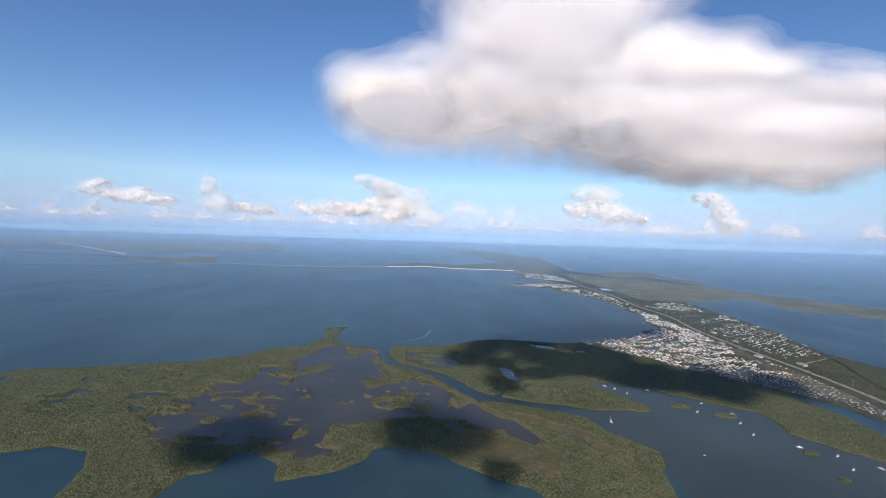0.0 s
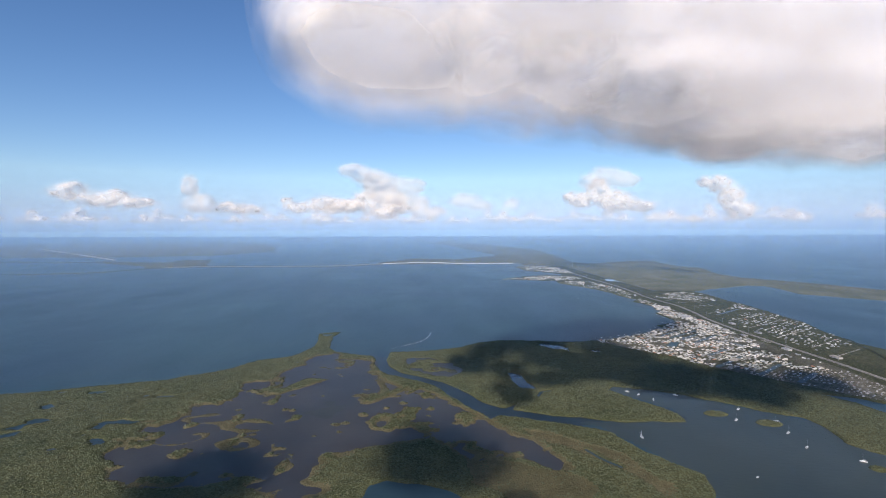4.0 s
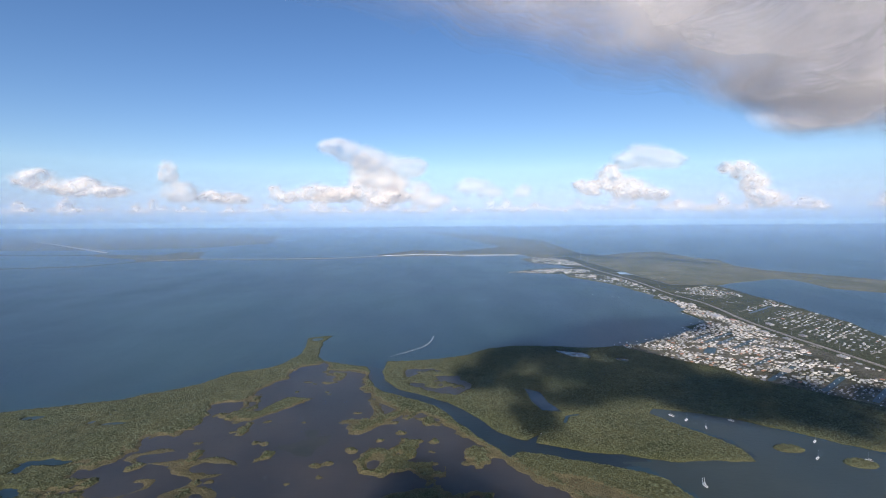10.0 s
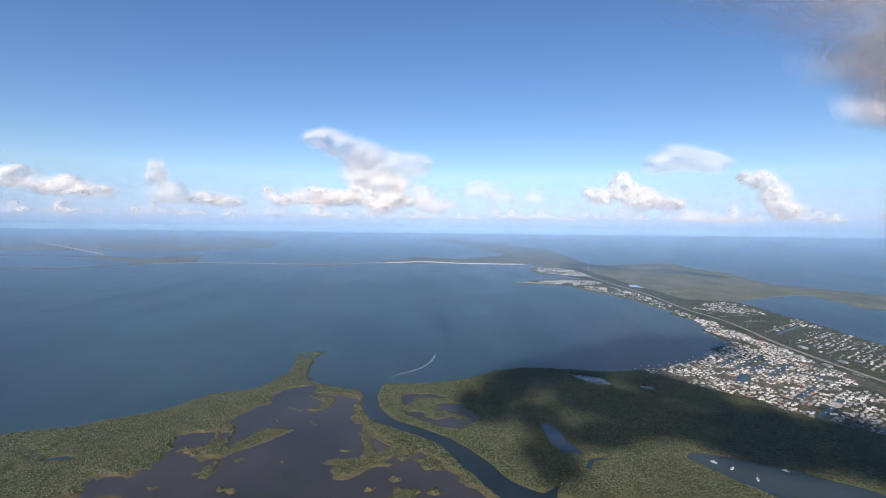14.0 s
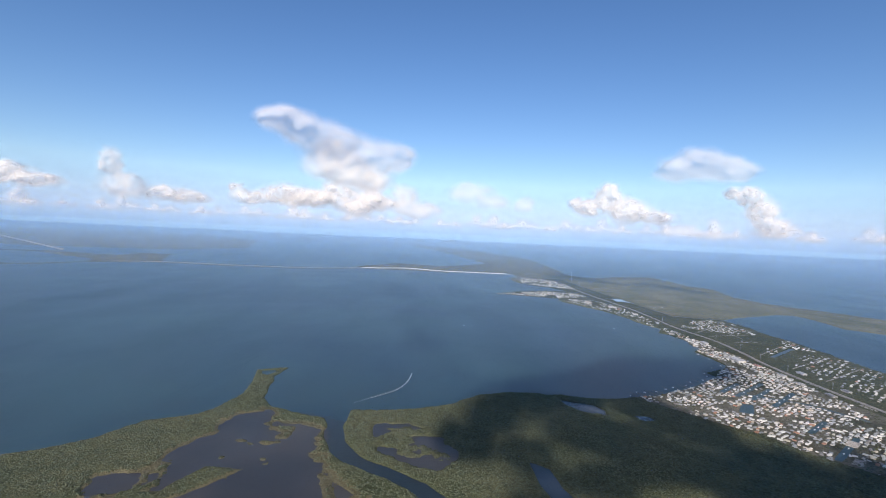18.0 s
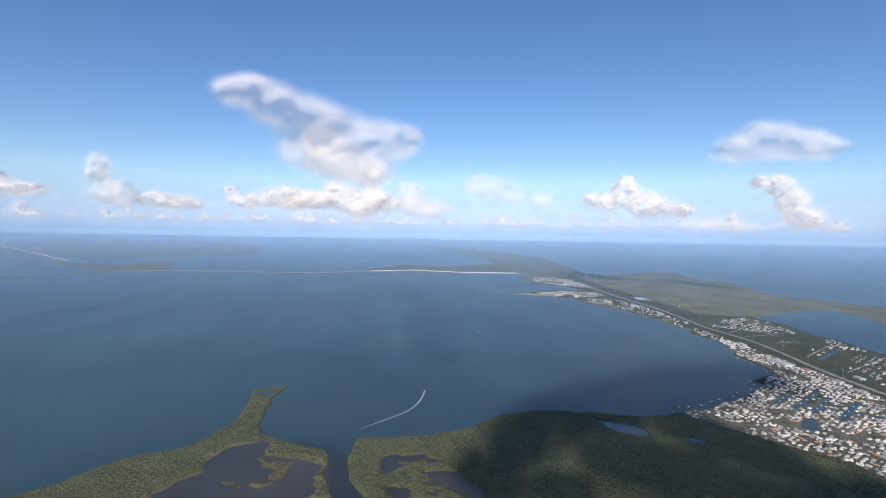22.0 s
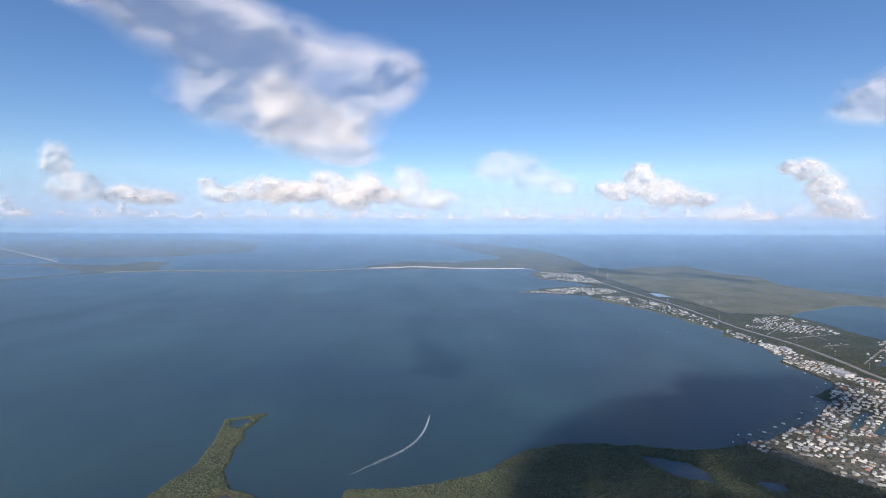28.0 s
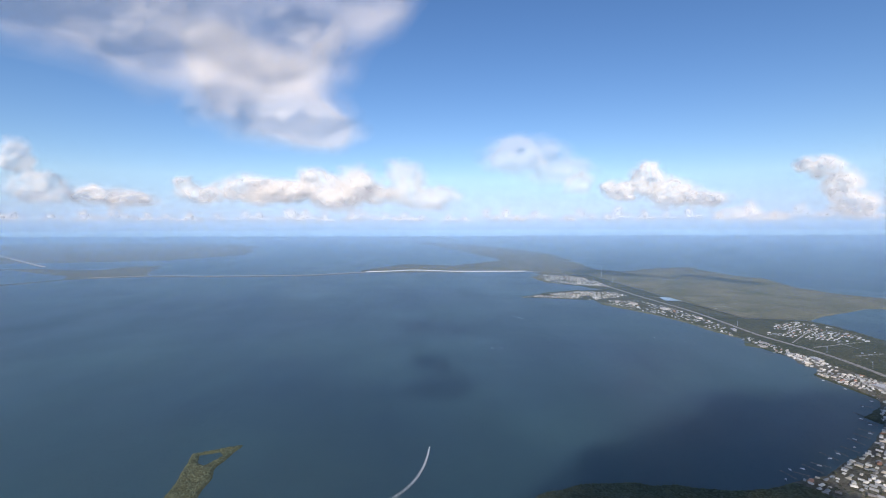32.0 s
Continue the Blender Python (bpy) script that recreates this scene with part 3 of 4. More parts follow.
# ---- clouds ----
def surface_net(F, level, origin, step):
    s = F > level
    c = [s[i:F.shape[0] - 1 + i, j:F.shape[1] - 1 + j, k:F.shape[2] - 1 + k] for i in (0, 1) for j in (0, 1) for k in (0, 1)]
    anyc, allc = np.logical_or.reduce(c), np.logical_and.reduce(c)
    act = anyc & ~allc
    ii = np.argwhere(act)
    idx = np.full(act.shape, -1)
    idx[act] = np.arange(len(ii))
    acc, cnt = np.zeros((len(ii), 3)), np.zeros(len(ii))
    corners = [np.array(p) for p in ((0, 0, 0), (0, 0, 1), (0, 1, 0), (0, 1, 1), (1, 0, 0), (1, 0, 1), (1, 1, 0), (1, 1, 1))]
    for a in range(8):
        for b in range(a + 1, 8):
            if np.abs(corners[a] - corners[b]).sum() != 1:
                continue
            pa, pb = ii + corners[a], ii + corners[b]
            fa, fb = F[tuple(pa.T)], F[tuple(pb.T)]
            m = (fa > level) != (fb > level)
            u = np.where(m, (level - fa) / np.where(m, fb - fa, 1), 0)
            acc[m] += (pa + u[:, None] * (pb - pa))[m]
            cnt[m] += 1
    v = acc / cnt[:, None] * step + origin
    quads = []
    for ax in range(3):
        o1, o2 = [a for a in range(3) if a != ax]
        lo, hi = [slice(None)] * 3, [slice(None)] * 3
        lo[ax], hi[ax] = slice(0, -1), slice(1, None)
        diff = s[tuple(lo)] != s[tuple(hi)]
        p = np.argwhere(diff)
        p = p[(p[:, o1] > 0) & (p[:, o2] > 0) & (p[:, o1] < F.shape[o1] - 1) & (p[:, o2] < F.shape[o2] - 1)]
        e1, e2 = np.eye(3, dtype=int)[o1], np.eye(3, dtype=int)[o2]
        q = np.stack([idx[tuple((p - e1 - e2).T)], idx[tuple((p - e2).T)], idx[tuple(p.T)], idx[tuple((p - e1).T)]], 1)
        flip = s[tuple(p.T)] != (ax == 1)
        q[~flip] = q[~flip][:, ::-1]
        quads.append(q)
    return v, np.concatenate(quads)


def largest_piece(v, q):
    lab = np.arange(len(v))
    while True:
        old = lab.copy()
        np.minimum.at(lab, q.ravel(), np.repeat(lab[q].min(1), 4))
        lab = lab[lab]
        if (old == lab).all():
            break
    keep = lab[q[:, 0]] == np.bincount(lab).argmax()
    q = q[keep]
    used = np.unique(q)
    back = np.full(len(v), -1)
    back[used] = np.arange(len(used))
    return v[used], back[q]


def cloud(name, lobes, base, step, rough, label, seed=0.0, shells=9, deep=0.42, warp=0.35, mats=None, octaves=4):
    """Lobes: centre x, y, z and radii. The under side is levelled softly at base."""
    L = np.array(lobes, float)
    size = float(np.median(L[:, 3:5]))
    lo = (L[:, :3] - L[:, 3:] * 1.25).min(0) - 3 * step
    hi = (L[:, :3] + L[:, 3:] * 1.25).max(0) + 3 * step
    lo[2] = max(lo[2], base - 5 * step)
    X, Y, Z = np.meshgrid(*[np.arange(a, b, step) for a, b in zip(lo, hi)], indexing='ij')
    k = 1.1 / size
    wx, wy, wz = (warp * size * 2 * fbm(X * k + seed + o, Y * k + 2 * o, Z * k * 1.3, 3) for o in (0.0, 7.3, 15.1))
    A, B, C = X + wx, Y + wy, Z + 0.6 * wz
    F = np.zeros(X.shape)
    for cx, cy, cz, rx, ry, rz in lobes:
        q = np.sqrt(((A - cx) / rx) ** 2 + ((B - cy) / ry) ** 2 + ((C - cz) / rz) ** 2)
        F = F + np.exp(6 * (1 - q))
    F = np.log(F + 1e-6) / 6
    f = 3.0 / size
    F = F + rough * 2 * fbm(X * f + seed, Y * f, Z * f * 1.2, octaves)
    F = np.minimum(F, 0.15 + (Z - base) / (0.35 * L[:, 5].max() + 2 * step) * 0.5 + 0.5 * fbm(X * f, Y * f, seed, 4))
    F[0], F[-1], F[:, 0], F[:, -1], F[:, :, 0], F[:, :, -1] = (-1,) * 6
    top = None
    mats = mats or CUMULUS
    for j in range(shells):
        v, q = surface_net(F, deep * (1 - j / (shells - 1)), lo, step)
        if not len(q):
            continue
        if top is None:
            v, q = largest_piece(v, q)
        ob = grid_free(name if top is None else "veil", v, q, mats[0] if top is None else mats[1 + min(3, 4 * j // shells)], top)
        if top is None:
            top = tagged(ob, label, "cloud")
        else:
            tagged(ob, kind="stuff")
    return top


def grid_free(name, v, q, material, parent):
    me = bpy.data.meshes.new(name)
    me.vertices.add(len(v))
    me.vertices.foreach_set("co", v.ravel())
    me.loops.add(q.size)
    me.loops.foreach_set("vertex_index", q.ravel())
    me.polygons.add(len(q))
    me.polygons.foreach_set("loop_start", np.arange(0, q.size, 4))
    me.polygons.foreach_set("use_smooth", np.ones(len(q), bool))
    me.update(calc_edges=True)
    me.materials.append(material)
    ob = new(name, me)
    if parent:
        ob.parent = parent
    return ob


BIG_WEST = [(-12, 112, 129, 20, 22, 12), (4, 132, 137, 24, 24, 17), (28, 150, 140, 28, 26, 19), (56, 168, 140, 32, 28, 20), (92, 186, 138, 36, 30, 18), (28, 126, 157, 22, 20, 15), (58, 138, 148, 28, 28, 14),
            (86, 158, 148, 30, 28, 15), (12, 92, 132, 18, 20, 8), (44, 112, 136, 28, 26, 11), (12, 58, 128, 16, 28, 4), (62, 92, 126, 24, 22, 6), (40, 82, 127, 22, 22, 5), (85, 100, 127, 26, 24, 7),
            (112, 130, 129, 28, 24, 9), (72, 122, 128, 28, 24, 9), (100, 150, 130, 28, 24, 10), (88, 206, 136, 26, 20, 9)]
BIG_EAST = [(128, 240, 136, 30, 24, 9), (112, 190, 140, 30, 28, 16), (140, 212, 138, 40, 30, 16), (180, 238, 136, 38, 28, 14), (135, 188, 148, 34, 30, 14), (182, 214, 144, 38, 34, 13)]
cloud("cloud", BIG_WEST, 70, 3.0, 0.22, "large white cumulus with soft grey base", 2.0, 14, 0.50, 0.24, HEAVY, 3)
cloud("cloud", BIG_EAST, 70, 3.3, 0.22, "white cumulus flank with soft grey base", 2.0, 12, 0.50, 0.28, FLANK, 3)
# three clouds out of view, added for their shadows on the land
cloud("cloud", [(128, 92, 130, 34, 22, 12), (168, 80, 130, 34, 20, 12), (204, 60, 130, 30, 20, 11), (112, 70, 128, 34, 24, 10), (152, 56, 128, 30, 20, 10)], 100, 3.0, 0.24, "unseen low cumulus shelf shading the mangroves", 2.6, 6, mats=DENSE_CLOUD)
cloud("cloud", [(-42, -38, 138, 26, 24, 14), (-18, -44, 136, 18, 18, 10)], 124, 2.6, 0.28, "white cumulus passing overhead behind the flight", 3.0, 5, mats=DENSE_CLOUD)
cloud("cloud", [(-128, -58, 138, 30, 20, 14), (-4, -70, 134, 12, 10, 7)], 124, 2.6, 0.28, "small white cumulus behind the flight", 4.0, 5, mats=DENSE_CLOUD)
cloud("cloud", [(-52, 286, 131, 8, 8, 4.5), (-46, 289, 129, 9, 9, 5.5), (-40, 294, 126, 11, 10, 7), (-33, 299, 123, 12, 10, 8.5), (-25, 302, 122, 10, 10, 7), (-18, 303, 124, 7, 8, 5.5), (-34, 300, 116, 9, 8, 5), (-26, 303, 116, 9, 8, 5), (-42, 296, 119, 9, 8, 5),
                (-28, 310, 122, 10, 10, 6)],
      108, 1.1, 0.15, "ragged white cumulus with grey underside", 5.0, 13, warp=0.22, mats=THIN, octaves=2)
cloud("cloud", [(-45, 345, 127, 13, 12, 9), (-40, 348, 122, 14, 12, 7), (-33, 346, 119, 11, 10, 5), (-50, 343, 132, 8, 8, 6)],
      112, 1.1, 0.16, "rounded white cumulus with soft grey skirt", 6.0, 12, warp=0.25, mats=SOFT, octaves=2)
cloud("cloud", [(-145, 590, 128, 26, 18, 11), (-175, 592, 124, 22, 16, 9), (-115, 592, 125, 22, 16, 9), (-190, 590, 130, 12, 11, 8)],
      112, 1.9, 0.32, "low heaped cumulus with warm lit top", 6.6)
cloud("cloud", [(-92, 592, 127, 28, 18, 12), (-58, 596, 123, 28, 18, 9), (-128, 590, 124, 24, 16, 9), (-100, 590, 136, 14, 12, 8)],
      112, 1.9, 0.32, "heaped cumulus row with hazy flat base", 7.4)
cloud("cloud", [(104, 336, 132, 14, 12, 8), (96, 338, 130, 10, 9, 6), (113, 332, 130, 11, 9, 6), (119, 330, 129, 8, 8, 4)],
      122, 1.2, 0.18, "small flat-based fair weather cloud", 8.0, 12, warp=0.25, mats=THIN, octaves=2)
cloud("cloud", [(300, 940, 168, 32, 28, 30), (332, 920, 148, 40, 30, 26), (265, 950, 152, 28, 24, 20), (365, 900, 138, 36, 30, 15), (302, 935, 186, 15, 14, 12), (250, 950, 160, 16, 15, 12)],
      120, 2.8, 0.30, "bright heaped cumulus with flat base", 11.0)
cloud("cloud", [(470, 820, 172, 24, 22, 17), (485, 815, 150, 26, 24, 24), (500, 810, 128, 30, 26, 18), (445, 825, 175, 14, 14, 9)],
      108, 2.6, 0.32, "leaning cumulus tower with ragged top", 14.0)
cloud("cloud", [(410, 900, 116, 40, 26, 12), (450, 890, 112, 36, 26, 10)], 106, 3.0, 0.34, "thin grey-white cloud bank", 15.0, mats=THIN)
cloud("cloud", [(-310, 592, 150, 13, 13, 16), (-302, 598, 130, 26, 18, 13), (-275, 620, 125, 30, 20, 9), (-255, 630, 122, 24, 18, 8)],
      115, 2.0, 0.32, "grey-white cumulus with one raised tower", 17.0)
cloud("cloud", [(-385, 560, 133, 34, 22, 11), (-425, 556, 142, 26, 20, 12), (-350, 566, 128, 24, 18, 8)],
      117, 2.2, 0.32, "long grey cumulus bank", 18.0)
cloud("cloud", [(-25, 475, 122, 11, 11, 11), (-14, 475, 113, 16, 12, 7), (-50, 490, 121, 13, 12, 11), (-60, 490, 114, 16, 14, 8)],
      106, 1.5, 0.30, "paired small heaped white clouds", 20.0)
cloud("cloud", [(14, 395, 121, 14, 10, 7), (28, 398, 116, 12, 9, 5), (70, 520, 124, 10, 9, 7)], 110, 1.4, 0.36, "thin fading wisp of cumulus", 22.0, mats=THIN)
for k in range(46):
    a = -0.95 + 1.9 * (k + 0.6 * rng.random()) / 46
    r = 1300 + 1500 * rng.random()
    cx, cy = r * math.sin(a), r * math.cos(a) + 250
    s = r / 1500 * (0.55 + 0.6 * rng.random())
    h = 92 + r * 0.014
    cloud("cloud", [(cx, cy, h + 20 * s, 24 * s, 22 * s, 26 * s * (0.7 + rng.random())), (cx + 34 * s, cy, h + 10 * s, 28 * s, 24 * s, 15 * s), (cx - 32 * s, cy, h + 8 * s, 26 * s, 22 * s, 13 * s)],
          h, 4.5 * s, 0.32, "distant white cumulus along the horizon", 30.0 + k, 5)

# ---- roads ----
def ribbon(name, line, half, z, thick, material, parent=None, offset=0.0, zs=None):
    P = [Vector((x, y, 0)) for x, y in line]
    v, f = [], []
    for i, p in enumerate(P):
        t = (P[min(i + 1, len(P) - 1)] - P[max(i - 1, 0)]).normalized()
        n = Vector((-t.y, t.x, 0))
        h = z if zs is None else zs[i]
        for s, dz in ((-1, 0), (1, 0), (1, -thick), (-1, -thick)):
            q = p + n * (offset + s * half)
            v.append((q.x, q.y, h + dz))
    for i in range(len(P) - 1):
        a, b = 4 * i, 4 * i + 4
        f += [(a, a + 1, b + 1, b), (a + 1, a + 2, b + 2, b + 1), (a + 2, a + 3, b + 3, b + 2), (a + 3, a, b, b + 3)]
    f += [(0, 3, 2, 1), (len(v) - 4, len(v) - 3, len(v) - 2, len(v) - 1)]
    ob = obj(name, v, f, material, parent)
    return ob


def smooth_line(pts, n=6):
    out = []
    P = [np.array(p, float) for p in pts]
    for i in range(len(P) - 1):
        a, b, c, d = P[max(i - 1, 0)], P[i], P[i + 1], P[min(i + 2, len(P) - 1)]
        for k in range(n):
            t = k / n
            out.append(tuple(0.5 * (2 * b + (c - a) * t + (2 * a - 5 * b + 4 * c - d) * t * t + (3 * b - a - 3 * c + d) * t ** 3)))
    return out + [tuple(P[-1])]


HIGHWAY = smooth_line([(272, 180), (277, 240), (283, 300), (284, 355), (281, 415), (279, 470), (281, 520), (287, 560), (290, 609), (283, 668), (286, 735), (286, 801),
                       (277, 900), (275, 950), (268, 1056), (255, 1170), (232, 1240), (190, 1266)], 5)
for nm, off, half, m in (("road_median", 0.0, 0.22, CORAL), ("road_highway_north", 0.80, 0.55, ASPHALT), ("road_highway_south", -0.80, 0.55, ASPHALT), ("road_shoulder_east", -1.58, 0.2, CORAL), ("road_shoulder_west", 1.58, 0.2, CORAL)):
    tagged(ribbon(nm, HIGHWAY, half, 0.40, 0.5, m, None, off), "grey divided highway along the key" if "highway" in nm else "pale coral strip beside the highway", "road", kind="structure")
ROAD_LINES = [[(300, 405), (345, 432)], [(298, 440), (350, 472)], [(296, 478), (358, 515)], [(296, 510), (362, 550)], [(300, 552), (350, 590)], [(292, 640), (362, 700)],
              [(298, 625), (350, 640)], [(310, 600), (336, 605)], [(300, 380), (335, 400)], [(292, 900), (340, 800)], [(330, 620), (335, 720)]]
U, V = Vector((0.8, 0.6, 0)), Vector((-0.6, 0.8, 0))
for j, ln in enumerate(ROAD_LINES):
    tagged(ribbon("road_side_street_%d" % (j + 1), smooth_line(ln, 4), 0.55, 0.36, 0.4, CORAL), "narrow pale side street", "road", kind="structure")

# ---- houses ----
def wall_box(L, W, H):
    bm = bmesh.new()
    add_box(bm, 0, 0, 0, L, W, H)
    return bm


def gable(L, W, H, rise, over=0.14):
    bm = bmesh.new()
    l, w, t = L / 2 + over, W / 2 + over, 0.07
    pts = [(-l, -w, H), (l, -w, H), (l, w, H), (-l, w, H), (-l, 0, H + rise), (l, 0, H + rise)]
    v = [bm.verts.new(p) for p in pts] + [bm.verts.new((x, y, z - t)) for x, y, z in pts[:4]]
    for q in ((0, 1, 5, 4), (2, 3, 4, 5), (1, 2, 5), (3, 0, 4), (0, 6, 7, 1), (1, 7, 8, 2), (2, 8, 9, 3), (3, 9, 6, 0), (6, 9, 8, 7)):
        bm.faces.new([v[i] for i in q])
    return bm


def hip(L, W, H, rise, over=0.16):
    bm = bmesh.new()
    l, w, t = L / 2 + over, W / 2 + over, 0.07
    r = max(0.05, l - w)
    pts = [(-l, -w, H), (l, -w, H), (l, w, H), (-l, w, H), (-r, 0, H + rise), (r, 0, H + rise)]
    v = [bm.verts.new(p) for p in pts] + [bm.verts.new((x, y, z - t)) for x, y, z in pts[:4]]
    for q in ((0, 1, 5, 4), (2, 3, 4, 5), (1, 2, 5), (3, 0, 4), (0, 6, 7, 1), (1, 7, 8, 2), (2, 8, 9, 3), (3, 9, 6, 0), (6, 9, 8, 7)):
        bm.faces.new([v[i] for i in q])
    return bm


def house(L, W, H, rise, shape, roof, roof_words, group):
    top = tagged(new("house"), "pale stucco house with " + roof_words, "house", group)
    part("wall", wall_box(L, W, H), STUCCO, top)
    part("roof", shape(L, W, H, rise), roof, top, roof_words)
    box("door", 0.1 * L, -W / 2 - 0.01, 0.02, 0.24, 0.05, 0.48, DOOR, top)
    for sx, sy in ((-0.3, -1), (0.32, -1), (-0.2, 1), (0.25, 1)):
        box("window", sx * L, sy * (W / 2 + 0.01), H * 0.42, 0.34, 0.05, 0.28, DARK_GLASS, top)
    box("porch", -0.22 * L, -W / 2 - 0.35, 0.0, 0.5 * L, 0.68, 0.12, CONCRETE, top)
    return top


GROUP = "houses of the canal town"
PROTOS = [house(3.4, 2.1, 0.85, 0.45, gable, WHITE_ROOF, "a white metal gable roof", GROUP), house(3.0, 2.3, 1.0, 0.5, hip, WHITE_ROOF, "a white hip roof", GROUP),
          house(3.8, 1.7, 0.6, 0.22, gable, WHITE_ROOF, "a low white trailer roof", GROUP), house(3.2, 2.2, 0.9, 0.45, hip, GREY_ROOF, "a grey shingle hip roof", GROUP),
          house(3.4, 2.0, 0.8, 0.4, gable, TAN_ROOF, "a tan tiled gable roof", GROUP), house(2.6, 2.4, 1.25, 0.5, hip, BLUE_ROOF, "a faded blue metal roof", GROUP),
          house(3.0, 2.1, 0.9, 0.42, hip, RED_ROOF, "a terracotta tiled roof", GROUP), house(4.0, 1.6, 0.55, 0.2, gable, GREY_ROOF, "a long grey trailer roof", GROUP)]
WEIGHT = [0.16, 0.13, 0.12, 0.24, 0.10, 0.06, 0.03, 0.16]


def free_land(x, y, gap):
    """Where land is free of water and of the highway."""
    ok = land_height(x, y)[1] > gap
    for a, b in HIGHWAY:
        ok &= (x - a) ** 2 + (y - b) ** 2 > 12
    return ok


rnd = random.Random(11)
place_rng = np.random.default_rng(21)


def lots(ring, cx, cy, gu, gv, drop, jitter, turn):
    """House places on a skewed grid inside a ring: x, y, angle, size."""
    iu, iv = np.meshgrid(np.arange(-60, 70), np.arange(-60, 70))
    px, py = (iu * gu + 1.1 * (iv % 2)).ravel(), (iv * gv).ravel()
    x = cx + 0.8 * px - 0.6 * py + place_rng.uniform(-jitter, jitter, px.size)
    y = cy + 0.6 * px + 0.8 * py + place_rng.uniform(-jitter, jitter, px.size)
    ok = (inside_distance(ring, x, y) > 0.6) & (place_rng.random(px.size) > drop)
    for a, b, c, d in GREENS:
        ok &= ((x - a) / c) ** 2 + ((y - b) / d) ** 2 > 1
    ok &= fbm(x * 0.06, y * 0.06, 22.0, 3) < 0.13
    x, y = x[ok], y[ok]
    ok = free_land(x, y, 0.7)
    x, y = x[ok], y[ok]
    ang = 0.6435 + np.where(place_rng.random(x.size) < 0.6, 0, math.pi / 2) + place_rng.uniform(-turn, turn, x.size)
    return list(zip(x.tolist(), y.tolist(), ang.tolist(), place_rng.uniform(0.40, 0.72, x.size).tolist()))


spots = lots(DENSE, 205, 420, 2.8, 2.6, 0.2, 0.75, 0.35)
ZONES = [([(296, 395), (342, 412), (352, 425), (358, 460), (370, 506), (371, 545), (350, 560), (296, 520), (294, 440)], 4.6, 0.3),
         ([(303, 543), (352, 580), (372, 570), (376, 615), (366, 612), (352, 592), (320, 575)], 3.8, 0.25),
         ([(289, 672), (330, 640), (362, 642), (376, 690), (362, 727), (330, 710)], 3.7, 0.15),
         ([(250, 585), (262, 575), (272, 620), (270, 660), (258, 655), (255, 630)], 3.8, 0.25), ([(306, 590), (340, 598), (336, 612), (308, 606)], 5.5, 0.4),
         ([(256, 660), (274, 680), (278, 800), (262, 860), (215, 866), (205, 845), (240, 770), (252, 720)], 4.4, 0.3),
         ([(325, 860), (345, 852), (352, 800), (335, 778), (318, 790)], 6.0, 0.35),
         ([(112, 899), (145, 893), (200, 872), (262, 900), (255, 945), (205, 955), (160, 935)], 3.9, 0.15),
         ([(180, 1075), (228, 1025), (275, 1000), (280, 1080), (268, 1170), (210, 1195), (180, 1150)], 4.3, 0.15)]
far_spots = []
for ring, gap, drop in ZONES:
    P = np.array(ring, float)
    far_spots += lots(ring, P[:, 0].mean(), P[:, 1].mean(), gap, gap, drop, 1.0, 0.2)
near_spots = sorted(spots, key=lambda s: s[1])
placed = set()
for x, y, a, k in near_spots[:300]:
    j = rnd.choices(range(len(PROTOS)), WEIGHT)[0]
    m = Matrix.LocRotScale((x, y, 0.22), Euler((0, 0, a)), (k, k, k))
    if j in placed:
        copy_thing(PROTOS[j], m)
    else:
        PROTOS[j].matrix_basis = m
        placed.add(j)


def joined_houses(name, where, label):
    v, f = [], []
    for x, y, a, k in where:
        L, W, H, r = 3.3 * k * rnd.uniform(0.85, 1.25), 2.1 * k, 0.8 * k, 0.4 * k
        c, s, b = math.cos(a), math.sin(a), len(v)
        e = L / 2 - (0.0 if rnd.random() < 0.5 else W / 2)
        for px, py, pz in ((-L / 2, -W / 2, 0), (L / 2, -W / 2, 0), (L / 2, W / 2, 0), (-L / 2, W / 2, 0), (-L / 2, -W / 2, H), (L / 2, -W / 2, H), (L / 2, W / 2, H), (-L / 2, W / 2, H),
                           (-e, 0, H + r), (e, 0, H + r)):
            v.append((x + px * c - py * s, y + px * s + py * c, 0.2 + pz))
        for q in ((0, 1, 5, 4), (1, 2, 6, 5), (2, 3, 7, 6), (3, 0, 4, 7), (4, 5, 9, 8), (6, 7, 8, 9), (5, 6, 9), (7, 4, 8)):
            f.append(tuple(b + i for i in q))
    return tagged(obj(name, v, f, FAR_ROOFS), label, "houses", kind="stuff")


joined_houses("houses_of_canal_town", near_spots[300:], "rows of pale-roofed houses between canals")
joined_houses("houses_of_far_streets", far_spots, "scattered pale-roofed houses among trees")


# ---- larger buildings by the highway ----
def store(x, y, L, W, H, a, roof, label):
    top = tagged(new("commercial_building"), label, "building", "stores along the highway")
    part("wall", wall_box(L, W, H), STUCCO, top)
    box("roof", 0, 0, H + 0.004, L + 0.15, W + 0.15, 0.12, roof, top)
    box("parapet", 0, -W / 2, H + 0.13, L, 0.12, 0.18, STUCCO, top)
    for k in range(3):
        box("rooftop_unit", (k - 1) * L * 0.28, 0.1 * W, H + 0.13, 0.5, 0.4, 0.3, METAL, top)
    for k in range(3):
        box("window", (k - 1) * L * 0.3, -W / 2 - 0.01, 0.25, L * 0.18, 0.05, 0.45, DARK_GLASS, top)
    top.matrix_basis = pose(x, y, 0.22, 0, 0, a)
    return top


